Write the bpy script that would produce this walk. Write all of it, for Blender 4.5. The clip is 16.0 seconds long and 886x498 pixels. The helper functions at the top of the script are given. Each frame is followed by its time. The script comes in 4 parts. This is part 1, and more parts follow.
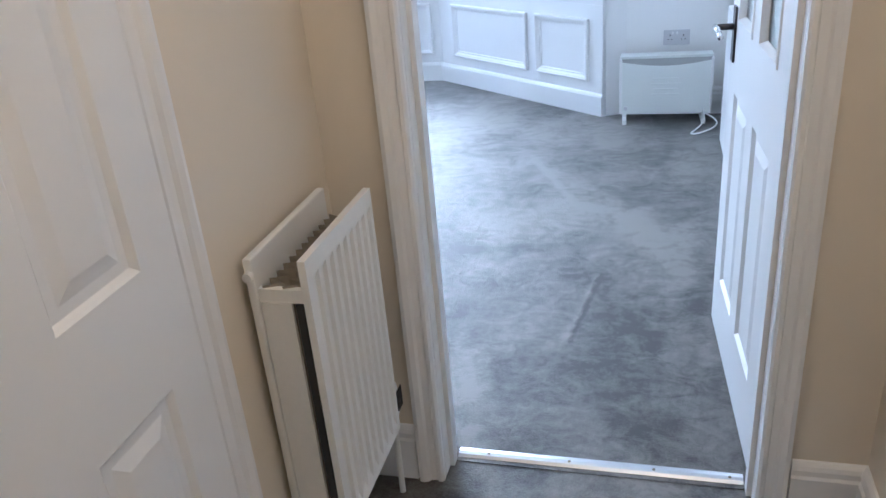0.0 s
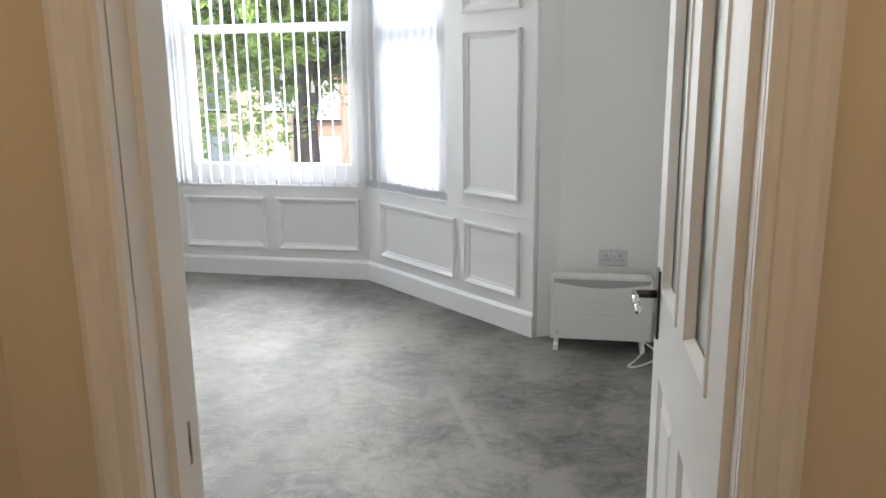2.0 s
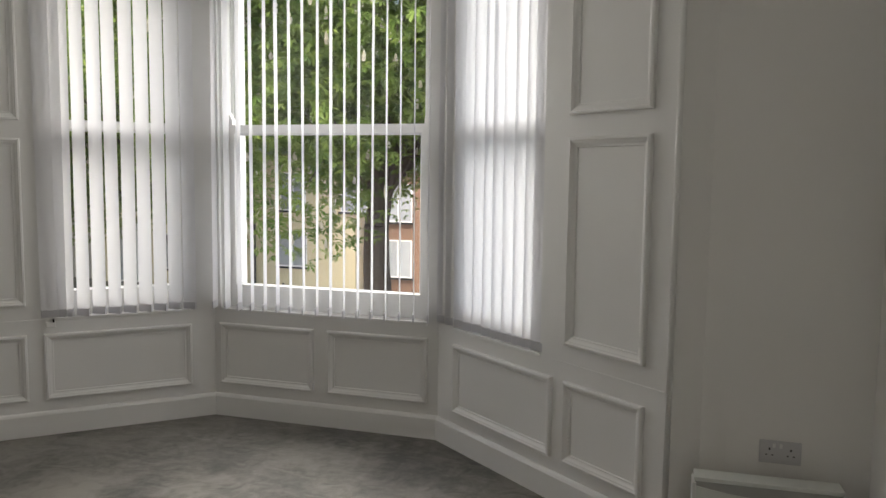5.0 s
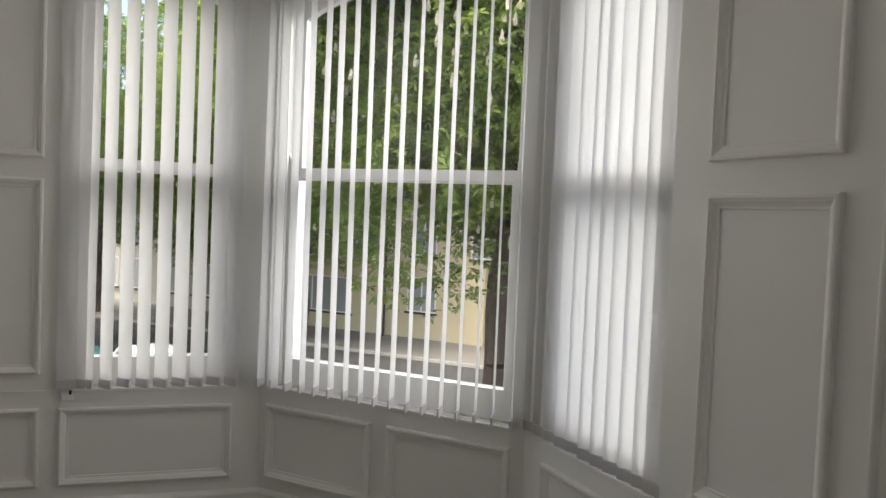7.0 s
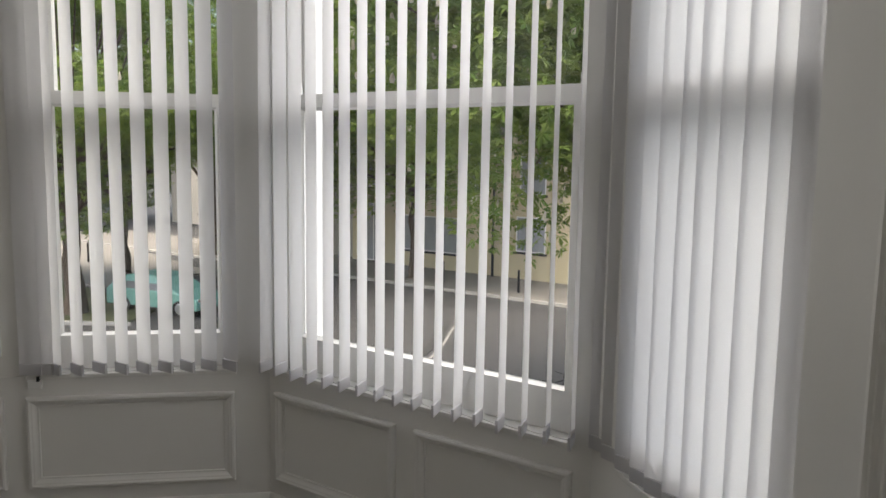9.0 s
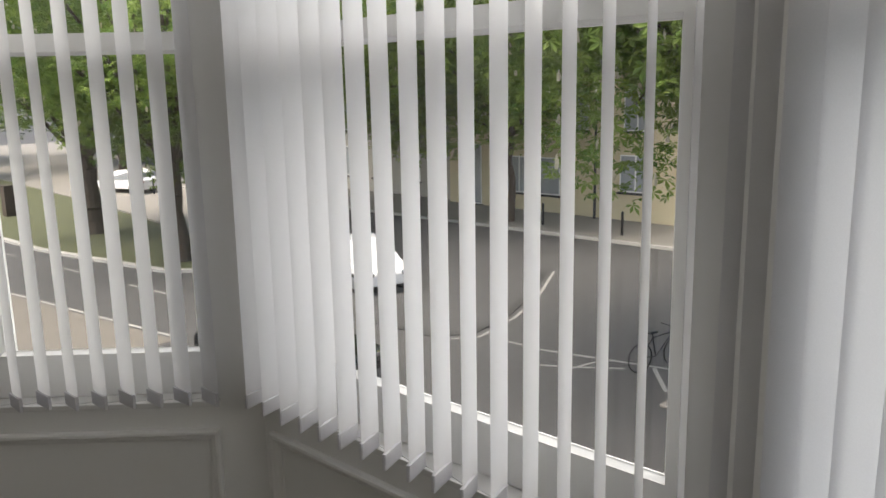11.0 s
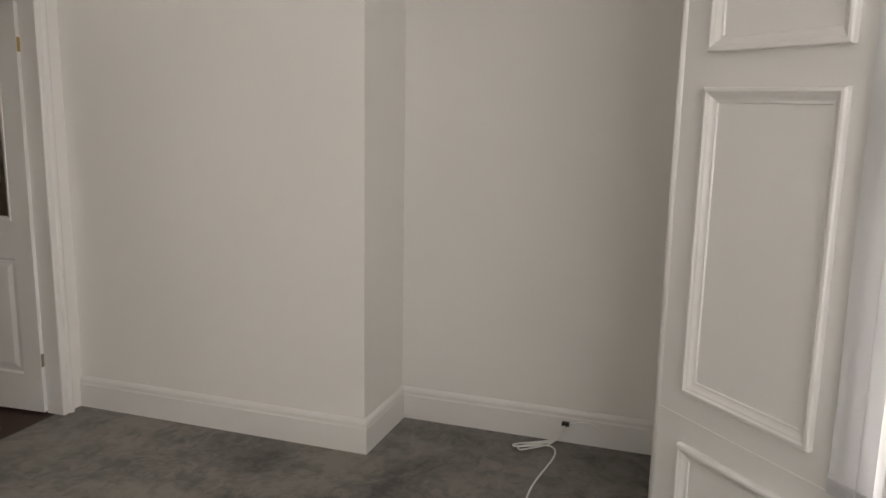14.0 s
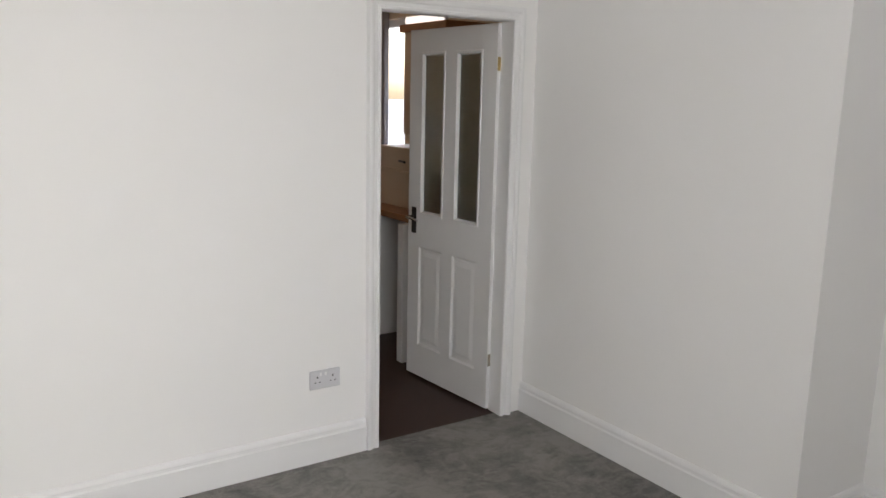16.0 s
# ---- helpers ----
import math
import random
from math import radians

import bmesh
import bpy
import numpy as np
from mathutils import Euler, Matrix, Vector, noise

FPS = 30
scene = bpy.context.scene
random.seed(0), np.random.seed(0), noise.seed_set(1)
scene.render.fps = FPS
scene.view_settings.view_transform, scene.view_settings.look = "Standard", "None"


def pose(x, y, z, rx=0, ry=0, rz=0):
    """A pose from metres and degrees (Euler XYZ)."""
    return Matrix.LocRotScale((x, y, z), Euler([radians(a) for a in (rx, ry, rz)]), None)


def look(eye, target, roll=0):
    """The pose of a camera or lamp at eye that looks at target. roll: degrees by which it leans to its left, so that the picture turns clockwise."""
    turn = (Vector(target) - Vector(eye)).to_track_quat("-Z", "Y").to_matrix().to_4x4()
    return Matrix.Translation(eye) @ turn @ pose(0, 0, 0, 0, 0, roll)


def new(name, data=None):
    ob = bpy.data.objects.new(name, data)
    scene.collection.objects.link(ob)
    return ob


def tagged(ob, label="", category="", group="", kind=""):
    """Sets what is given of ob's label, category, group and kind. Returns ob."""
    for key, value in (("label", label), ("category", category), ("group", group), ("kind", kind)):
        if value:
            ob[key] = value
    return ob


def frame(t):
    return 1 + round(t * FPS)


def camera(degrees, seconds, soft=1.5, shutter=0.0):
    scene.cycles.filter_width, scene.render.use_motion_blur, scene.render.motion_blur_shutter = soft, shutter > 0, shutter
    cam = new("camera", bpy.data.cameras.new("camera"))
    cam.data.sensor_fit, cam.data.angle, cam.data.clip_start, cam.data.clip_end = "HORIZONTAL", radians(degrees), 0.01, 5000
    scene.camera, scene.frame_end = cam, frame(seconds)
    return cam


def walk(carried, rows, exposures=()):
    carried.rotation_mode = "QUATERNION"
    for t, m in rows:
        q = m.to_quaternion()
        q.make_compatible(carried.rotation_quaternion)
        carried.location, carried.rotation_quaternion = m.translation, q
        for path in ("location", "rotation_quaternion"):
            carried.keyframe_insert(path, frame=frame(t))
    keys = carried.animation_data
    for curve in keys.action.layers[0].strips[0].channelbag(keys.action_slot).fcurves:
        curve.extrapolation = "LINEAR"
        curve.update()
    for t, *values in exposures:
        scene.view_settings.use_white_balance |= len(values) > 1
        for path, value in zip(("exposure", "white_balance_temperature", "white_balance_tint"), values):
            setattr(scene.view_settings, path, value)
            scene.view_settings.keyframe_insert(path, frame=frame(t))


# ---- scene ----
cam = camera(58.5, 16.0)
PATH = [
    (0, (2.231, -1.78, 1.389), (1.73, -0.04, 0.539), -5.1),
    (0.5, (2.201, -1.656, 1.388), (1.822, 0.116, 0.542), -4.7),
    (1, (2.153, -1.486, 1.385), (1.9, 0.322, 0.568), -3.6),
    (1.5, (2.222, -1.327, 1.389), (1.933, 0.537, 0.724), -2.0),
    (2, (2.341, -1.127, 1.429), (1.925, 0.778, 0.984), -0.7),
    (2.5, (2.338, -0.994, 1.435), (1.842, 0.911, 1.083), -0.3),
    (3, (2.267, -0.814, 1.415), (1.732, 1.093, 1.136), -0.2),
    (5.5, (1.976, 0.141, 1.501), (1.332, 2.028, 1.347), 1.4),
    (6, (1.964, 0.408, 1.524), (1.142, 2.23, 1.432), 2.0),
    (6.5, (1.927, 0.619, 1.516), (1.007, 2.393, 1.453), 2.6),
    (7, (1.875, 0.891, 1.531), (0.959, 2.667, 1.449), 2.4),
    (7.5, (1.87, 1.142, 1.544), (0.913, 2.896, 1.445), 2.1),
    (8, (1.869, 1.371, 1.548), (0.803, 3.059, 1.425), 1.8),
    (8.5, (1.788, 1.594, 1.528), (0.662, 3.237, 1.348), 1.4),
    (11, (1.241, 2.696, 1.564), (-0.095, 4.13, 1.169), -1.1),
    (11.5, (1.218, 2.745, 1.515), (-0.317, 3.983, 1.181), 1.2),
    (12, (1.194, 2.799, 1.575), (-0.547, 3.707, 1.2), 2.0),
    (12.5, (1.078, 2.778, 1.59), (-0.813, 3.304, 1.206), 2.1),
    (13, (0.932, 2.784, 1.566), (-1.021, 3.016, 1.204), 1.7),
    (13.5, (0.777, 2.85, 1.578), (-1.181, 2.67, 1.213), 1.1),
    (14, (0.645, 2.979, 1.577), (-1.218, 2.353, 1.21), 1.1),
    (14.5, (0.512, 2.97, 1.571), (-1.227, 2.057, 1.198), 1.2),
    (15, (0.356, 2.936, 1.635), (-1.226, 1.774, 1.251), 1.4),
    (15.5, (0.277, 3.006, 1.652), (-1.038, 1.544, 1.285), 1.6),
    (16, (0.146, 3.079, 1.64), (-0.946, 1.447, 1.259), 1.3),
]
EXPOSURES = [
    (0.0, 3.95, 4700, 8), (0.5, 3.95, 5650, 7), (1.0, 3.95, 5950, 10), (1.5, 3.8, 6150, 10), (2.0, 3.25, 6250, 8), (2.5, 2.85, 6450, 10),
    (3.0, 2.55, 6400, 10), (5.5, 1.8, 7150, 8), (6.5, 1.68, 7150, 7), (8.5, 1.43, 7100, 9), (11.0, 1.25, 7100, 8), (11.5, 1.2, 7100, 8), (12.5, 1.4, 7200, 10),
    (13.4, 2.15, 7500, 13), (14.0, 2.55, 7350, 13), (14.5, 2.98, 7000, 12), (16.0, 2.83, 6600, 11)]
walk(cam, [(t, look(eye, target, roll)) for t, eye, target, roll in PATH], EXPOSURES)

# ---- light ----
sky = bpy.data.worlds.new("sky")
scene.world = sky
sky.use_nodes = True
_n = sky.node_tree.nodes
_bg = _n["Background"]
_st = _n.new("ShaderNodeTexSky")
_st.sky_type = "NISHITA"
_st.sun_disc = False
_st.sun_elevation, _st.sun_rotation = radians(62), radians(200)
_st.dust_density, _st.air_density = 4.0, 1.0
sky.node_tree.links.new(_st.outputs[0], _bg.inputs[0])
_bg.inputs[1].default_value = 0.15

_sun = bpy.data.lights.new("sun", "SUN")
_sun.energy, _sun.angle, _sun.color = 2.2, radians(40), (1.0, 0.97, 0.92)
sun = new("sun", _sun)
sun.matrix_basis = look((-6, -13, 30), (0, 0, 0))

# added area lamps stand in for sky light, two at each bay window
for _c, _turn, _w, _e in (((-1.045, 3.643), 44.3, 0.8, 1.3), ((0.0, 3.975), 0.0, 1.3, 2.7), ((1.06, 3.687), -39.2, 0.8, 1.6)):
    # unseen lamp on the room side of the blind, lights the room
    _al = bpy.data.lights.new("window_sky_fill", "AREA")
    _al.shape, _al.size, _al.size_y, _al.energy, _al.color = "RECTANGLE", _w, 1.9, _e, (1.0, 0.975, 0.94)
    _al.spread = radians(150)
    new("window_sky_fill", _al).matrix_basis = pose(_c[0], _c[1], 0, 0, 0, _turn) @ look((0, -0.125, 1.68), (0, -1.0, 1.68))
    # unseen lamp hung in the air outside, brightens the blind's vanes
    _sl = bpy.data.lights.new("outer_sky_fill", "AREA")
    _sl.shape, _sl.size, _sl.size_y, _sl.energy, _sl.color = "RECTANGLE", 4.6 * _w, 4.0, (105 if _turn < 0 else 115) * _w, (1.0, 0.985, 0.965)
    new("outer_sky_fill", _sl).matrix_basis = pose(_c[0], _c[1], 0, 0, 0, _turn) @ look((0, 3.4, 4.6), (0, 0.0, 1.8))

_hl = bpy.data.lights.new("hall_lamp", "POINT")
_hl.energy, _hl.shadow_soft_size, _hl.color = 1.45, 0.12, (1.0, 0.71, 0.45)
hall_lamp = new("hall_lamp", _hl)
hall_lamp.location = (2.35, -1.5, 2.55)
_kl = bpy.data.lights.new("kitchen_lamp", "POINT")
_kl.energy, _kl.shadow_soft_size, _kl.color = 0.48, 0.12, (1.0, 0.66, 0.42)
kitchen_lamp = new("kitchen_lamp", _kl)
kitchen_lamp.location = (-2.0, -1.9, 2.35)


# ---- materials ----
def mat(name, color, rough=0.5, metal=0.0, var=0.06, scale=6.0, bump=0.0, bump_scale=120.0, fine=0.03):
    """Painted or plain surface: colour mottled at two scales, fine relief."""
    m = bpy.data.materials.new(name)
    m.use_nodes = True
    nt = m.node_tree
    b = nt.nodes["Principled BSDF"]
    b.inputs["Roughness"].default_value = rough
    b.inputs["Metallic"].default_value = metal
    tc = nt.nodes.new("ShaderNodeTexCoord")
    n1 = nt.nodes.new("ShaderNodeTexNoise")
    n1.inputs["Scale"].default_value, n1.inputs["Detail"].default_value = scale, 3
    n2 = nt.nodes.new("ShaderNodeTexNoise")
    n2.inputs["Scale"].default_value, n2.inputs["Detail"].default_value = bump_scale, 2
    nt.links.new(tc.outputs["Object"], n1.inputs["Vector"])
    nt.links.new(tc.outputs["Object"], n2.inputs["Vector"])
    ma = nt.nodes.new("ShaderNodeMath")
    ma.operation = "MULTIPLY_ADD"
    ma.inputs[1].default_value, ma.inputs[2].default_value = var * 2, 1 - var
    nt.links.new(n1.outputs["Fac"], ma.inputs[0])
    mb = nt.nodes.new("ShaderNodeMath")
    mb.operation = "MULTIPLY_ADD"
    mb.inputs[1].default_value, mb.inputs[2].default_value = fine * 2, -fine
    nt.links.new(n2.outputs["Fac"], mb.inputs[0])
    ad = nt.nodes.new("ShaderNodeMath")
    ad.operation = "ADD"
    nt.links.new(ma.outputs[0], ad.inputs[0])
    nt.links.new(mb.outputs[0], ad.inputs[1])
    mx = nt.nodes.new("ShaderNodeVectorMath")
    mx.operation = "SCALE"
    mx.inputs[0].default_value = color
    nt.links.new(ad.outputs[0], mx.inputs["Scale"])
    nt.links.new(mx.outputs[0], b.inputs["Base Color"])
    if bump:
        bp = nt.nodes.new("ShaderNodeBump")
        bp.inputs["Strength"].default_value, bp.inputs["Distance"].default_value = bump, 0.002
        nt.links.new(n2.outputs["Fac"], bp.inputs["Height"])
        nt.links.new(bp.outputs[0], b.inputs["Normal"])
    return m


def carpet_material(name, light, dark, creases=()):
    """Cut-pile carpet: brushed patches, walked streaks and fibre grain."""
    m = bpy.data.materials.new(name)
    m.use_nodes = True
    nt = m.node_tree
    b = nt.nodes["Principled BSDF"]
    b.inputs["Roughness"].default_value = 0.55
    b.inputs["Sheen Weight"].default_value = 0.3
    b.inputs["Sheen Roughness"].default_value = 0.4
    b.inputs["Specular IOR Level"].default_value = 0.6
    tc = nt.nodes.new("ShaderNodeTexCoord")

    def noise_node(scale, detail, stretch=None, turn=0.0, distort=0.0):
        n = nt.nodes.new("ShaderNodeTexNoise")
        n.inputs["Scale"].default_value, n.inputs["Detail"].default_value, n.inputs["Distortion"].default_value = scale, detail, distort
        if stretch:
            mp = nt.nodes.new("ShaderNodeMapping")
            mp.inputs["Scale"].default_value = stretch
            mp.inputs["Rotation"].default_value = (0, 0, turn)
            nt.links.new(tc.outputs["Object"], mp.inputs["Vector"])
            nt.links.new(mp.outputs[0], n.inputs["Vector"])
        else:
            nt.links.new(tc.outputs["Object"], n.inputs["Vector"])
        return n

    parts = [(noise_node(1.1, 6, distort=0.6), 1.9), (noise_node(3.2, 8, (1, 0.6, 1), 0.5, 0.7), 2.1), (noise_node(11, 6, (0.7, 1, 1), -0.4, 1.6), 1.5),
             (noise_node(230, 2), 0.7), (noise_node(60, 4, distort=0.6), 0.6), (noise_node(26, 6, (1, 0.55, 1), 0.9, 1.2), 0.6)]
    total = None

    def math_node(op, a, b=None, clamp=False):
        k = nt.nodes.new("ShaderNodeMath")
        k.operation, k.use_clamp = op, clamp
        for i, v in enumerate((a, b)):
            if v is None:
                continue
            if isinstance(v, float):
                k.inputs[i].default_value = v
            else:
                nt.links.new(v, k.inputs[i])
        return k.outputs[0]

    for n, w in parts:
        k = math_node("MULTIPLY", math_node("SUBTRACT", n.outputs["Fac"], 0.5), float(w))
        total = k if total is None else math_node("ADD", total, k)
    # long pressed lines in the pile
    sep = nt.nodes.new("ShaderNodeSeparateXYZ")
    nt.links.new(tc.outputs["Object"], sep.inputs[0])
    wob = math_node("MULTIPLY", math_node("SUBTRACT", parts[2][0].outputs["Fac"], 0.5), 0.02)
    for x0, y0, x1, y1, w, gain in creases:
        L = math.hypot(x1 - x0, y1 - y0)
        ux, uy = (x1 - x0) / L, (y1 - y0) / L
        dx, dy = math_node("SUBTRACT", sep.outputs[0], float(x0)), math_node("SUBTRACT", sep.outputs[1], float(y0))
        along = math_node("ADD", math_node("MULTIPLY", dx, ux), math_node("MULTIPLY", dy, uy))
        across = math_node("ABSOLUTE", math_node("ADD", math_node("SUBTRACT", math_node("MULTIPLY", dx, uy), math_node("MULTIPLY", dy, ux)), wob))
        core = math_node("SUBTRACT", 1.0, math_node("DIVIDE", across, float(w)), True)
        ends = math_node("SUBTRACT", 1.0, math_node("MULTIPLY", math_node("ABSOLUTE", math_node("SUBTRACT", math_node("DIVIDE", along, float(L)), 0.5)), 2.0), True)
        ends = math_node("MULTIPLY", ends, 4.0, True)
        total = math_node("ADD", total, math_node("MULTIPLY", math_node("MULTIPLY", core, ends), 1.4 * gain))
    off = nt.nodes.new("ShaderNodeMath")
    off.operation = "ADD"
    off.use_clamp = True
    off.inputs[1].default_value = 0.5
    nt.links.new(total, off.inputs[0])
    mix = nt.nodes.new("ShaderNodeMix")
    mix.data_type = "RGBA"
    mix.inputs["A"].default_value, mix.inputs["B"].default_value = (*dark, 1), (*light, 1)
    nt.links.new(off.outputs[0], mix.inputs["Factor"])
    nt.links.new(mix.outputs["Result"], b.inputs["Base Color"])
    bp = nt.nodes.new("ShaderNodeBump")
    bp.inputs["Strength"].default_value, bp.inputs["Distance"].default_value = 0.7, 0.003
    nt.links.new(off.outputs[0], bp.inputs["Height"])
    nt.links.new(bp.outputs[0], b.inputs["Normal"])
    return m


def glass_material(name, tint=(1, 1, 1), rough=0.0):
    """Thin clear pane: clear through, mirror gloss by Fresnel."""
    m = bpy.data.materials.new(name)
    m.use_nodes = True
    nt = m.node_tree
    nt.nodes.remove(nt.nodes["Principled BSDF"])
    out = nt.nodes["Material Output"]
    tr = nt.nodes.new("ShaderNodeBsdfTransparent")
    tr.inputs[0].default_value = (*tint, 1)
    gl = nt.nodes.new("ShaderNodeBsdfGlossy")
    gl.inputs["Roughness"].default_value = rough
    lw = nt.nodes.new("ShaderNodeLayerWeight")
    lw.inputs["Blend"].default_value = 0.5
    pw = nt.nodes.new("ShaderNodeMath")
    pw.operation = "POWER"
    pw.inputs[1].default_value = 5.0
    nt.links.new(lw.outputs["Facing"], pw.inputs[0])
    fr = nt.nodes.new("ShaderNodeMath")
    fr.operation = "MULTIPLY_ADD"
    fr.inputs[1].default_value, fr.inputs[2].default_value = 0.8, 0.03
    nt.links.new(pw.outputs[0], fr.inputs[0])
    mx = nt.nodes.new("ShaderNodeMixShader")
    nt.links.new(fr.outputs[0], mx.inputs[0])
    nt.links.new(tr.outputs[0], mx.inputs[1])
    nt.links.new(gl.outputs[0], mx.inputs[2])
    nt.links.new(mx.outputs[0], out.inputs[0])
    return m


def fabric_material(name, color, through_share):
    """Thin woven cloth that lets light through."""
    m = bpy.data.materials.new(name)
    m.use_nodes = True
    nt = m.node_tree
    nt.nodes.remove(nt.nodes["Principled BSDF"])
    out = nt.nodes["Material Output"]
    tc = nt.nodes.new("ShaderNodeTexCoord")
    wv = nt.nodes.new("ShaderNodeTexNoise")
    wv.inputs["Scale"].default_value = 400
    nt.links.new(tc.outputs["Object"], wv.inputs["Vector"])
    ra = nt.nodes.new("ShaderNodeMix")
    ra.data_type = "RGBA"
    ra.inputs["A"].default_value = (color[0] * 0.93, color[1] * 0.93, color[2] * 0.93, 1)
    ra.inputs["B"].default_value = (*color, 1)
    nt.links.new(wv.outputs["Fac"], ra.inputs["Factor"])
    df = nt.nodes.new("ShaderNodeBsdfDiffuse")
    tl = nt.nodes.new("ShaderNodeBsdfTranslucent")
    nt.links.new(ra.outputs["Result"], df.inputs[0])
    nt.links.new(ra.outputs["Result"], tl.inputs[0])
    mx = nt.nodes.new("ShaderNodeMixShader")
    mx.inputs[0].default_value = through_share
    nt.links.new(df.outputs[0], mx.inputs[1])
    nt.links.new(tl.outputs[0], mx.inputs[2])
    nt.links.new(mx.outputs[0], out.inputs[0])
    return m


def leaf_material(name, a, b_col):
    m = bpy.data.materials.new(name)
    m.use_nodes = True
    nt = m.node_tree
    nt.nodes.remove(nt.nodes["Principled BSDF"])
    out = nt.nodes["Material Output"]
    ge = nt.nodes.new("ShaderNodeNewGeometry")
    mi = nt.nodes.new("ShaderNodeMix")
    mi.data_type = "RGBA"
    mi.inputs["A"].default_value, mi.inputs["B"].default_value = (*a, 1), (*b_col, 1)
    nt.links.new(ge.outputs["Random Per Island"], mi.inputs["Factor"])
    df = nt.nodes.new("ShaderNodeBsdfDiffuse")
    tl = nt.nodes.new("ShaderNodeBsdfTranslucent")
    nt.links.new(mi.outputs["Result"], df.inputs[0])
    nt.links.new(mi.outputs["Result"], tl.inputs[0])
    mx = nt.nodes.new("ShaderNodeMixShader")
    mx.inputs[0].default_value = 0.4
    nt.links.new(df.outputs[0], mx.inputs[1])
    nt.links.new(tl.outputs[0], mx.inputs[2])
    nt.links.new(mx.outputs[0], out.inputs[0])
    return m


WALL = mat("white_wall_emulsion", (0.86, 0.855, 0.84), 0.75, var=0.025, scale=1.3, bump=0.12, bump_scale=260, fine=0.01)
SATIN = mat("white_satin_woodwork", (0.8, 0.8, 0.795), 0.38, var=0.02, scale=4, bump=0.06, bump_scale=90, fine=0.008)
HALLWALL = mat("cream_hall_emulsion", (0.74, 0.67, 0.55), 0.7, var=0.03, scale=1.5, bump=0.12, bump_scale=260, fine=0.01)
CEIL = mat("white_ceiling_paint", (0.85, 0.85, 0.84), 0.85, var=0.02, scale=2)
CARPET = carpet_material("grey_cut_pile_carpet", (0.2, 0.186, 0.168), (0.032, 0.0293, 0.0262),
                         [(1.61, 2.25, 1.95, 1.49, 0.028, 0.4), (2.06, 0.92, 1.97, 0.37, 0.022, 0.3), (2.075, 0.93, 1.99, 0.36, 0.014, -0.35), (1.99, 0.95, 2.04, 0.8, 0.015, -0.15),
                          (1.43, 1.06, 1.87, 1.13, 0.06, -0.35), (0.1, 2.19, 1.15, 2.22, 0.04, -0.12), (0.7, 2.9, 1.1, 2.2, 0.1, 0.14), (2.14, 0.14, 2.3, 0.18, 0.015, -0.15),
                          (1.8, 0.04, 2.2, 0.06, 0.03, 0.15), (1.1, 2.6, 1.55, 2.88, 0.05, 0.12)])
BROWN = mat("dark_brown_floor", (0.038, 0.017, 0.013), 0.5, var=0.3, scale=5, bump=0.2, bump_scale=150, fine=0.15)
FABRIC = fabric_material("white_blind_fabric", (0.8, 0.8, 0.82), 0.5)
WEIGHT = fabric_material("blind_pocket_fabric", (0.76, 0.76, 0.79), 0.4)
GLASS = glass_material("clear_window_glass")
FROST = mat("frosted_door_glass", (0.8, 0.88, 0.86), 0.3, var=0.04, scale=40, bump=0.6, bump_scale=160)
FROST.node_tree.nodes["Principled BSDF"].inputs["Transmission Weight"].default_value = 1.0
RADWHITE = mat("white_radiator_enamel", (0.78, 0.77, 0.73), 0.3, var=0.03, scale=5)
# mottled brown, darker than the radiator enamel, for the fins between panels
DARKGAP = mat("dark_inner_steel", (0.3, 0.26, 0.2), 0.7, var=0.25, scale=18)
GAPSHADE = mat("gap_shade_black", (0.02, 0.02, 0.02), 0.6)
PLASTIC = mat("white_plastic", (0.8, 0.8, 0.8), 0.3, var=0.01)
SOCKET = mat("grey_white_socket_plastic", (0.62, 0.62, 0.64), 0.3, var=0.01)
HEATGREY = mat("grey_heater_grille", (0.42, 0.43, 0.43), 0.4, var=0.03)
HEATER = mat("pale_heater_enamel", (0.74, 0.77, 0.75), 0.35, var=0.02)
CHROME = mat("polished_chrome", (0.75, 0.75, 0.76), 0.12, 1.0, var=0.02)
DARKMETAL = mat("dark_antique_metal", (0.08, 0.075, 0.075), 0.3, 0.9, var=0.1)
# glow for the added bright strip in the kitchen, not a known lamp
STRIPGLOW = mat("bright_strip_glow", (0.8, 0.78, 0.75), 0.4)
STRIPGLOW.node_tree.nodes["Principled BSDF"].inputs["Emission Color"].default_value = (1.0, 0.9, 0.84, 1)
STRIPGLOW.node_tree.nodes["Principled BSDF"].inputs["Emission Strength"].default_value = 0.16
BRASS = mat("brass", (0.5, 0.38, 0.17), 0.38, 1.0, var=0.08, scale=30)
STEELHINGE = mat("dull_brassed_steel", (0.3, 0.27, 0.21), 0.4, 0.9, var=0.1, scale=30)
ALU = mat("aluminium_strip", (0.72, 0.73, 0.76), 0.28, 1.0, var=0.06, scale=25)
BLACK = mat("black_plastic", (0.015, 0.015, 0.015), 0.4)
CREAM = mat("cream_cabinet_paint", (0.62, 0.5, 0.38), 0.45, var=0.03)
OAK = mat("oiled_oak_worktop", (0.33, 0.16, 0.07), 0.4, var=0.3, scale=14, bump=0.1)
CURTAIN = mat("grey_curtain_cloth", (0.25, 0.25, 0.27), 0.9, var=0.1, scale=20)


# ---- mesh helpers ----
def finish(bm, name, material, smooth=False):
    me = bpy.data.meshes.new(name)
    bmesh.ops.recalc_face_normals(bm, faces=bm.faces[:])
    bm.to_mesh(me)
    bm.free()
    me.materials.append(material)
    if smooth:
        for p in me.polygons:
            p.use_smooth = True
    return me


def part(name, bm, material, parent=None, label="", smooth=False):
    ob = new(name, finish(bm, name, material, smooth))
    if parent is not None:
        ob.parent = parent
    if label:
        ob["label"] = label
    return ob


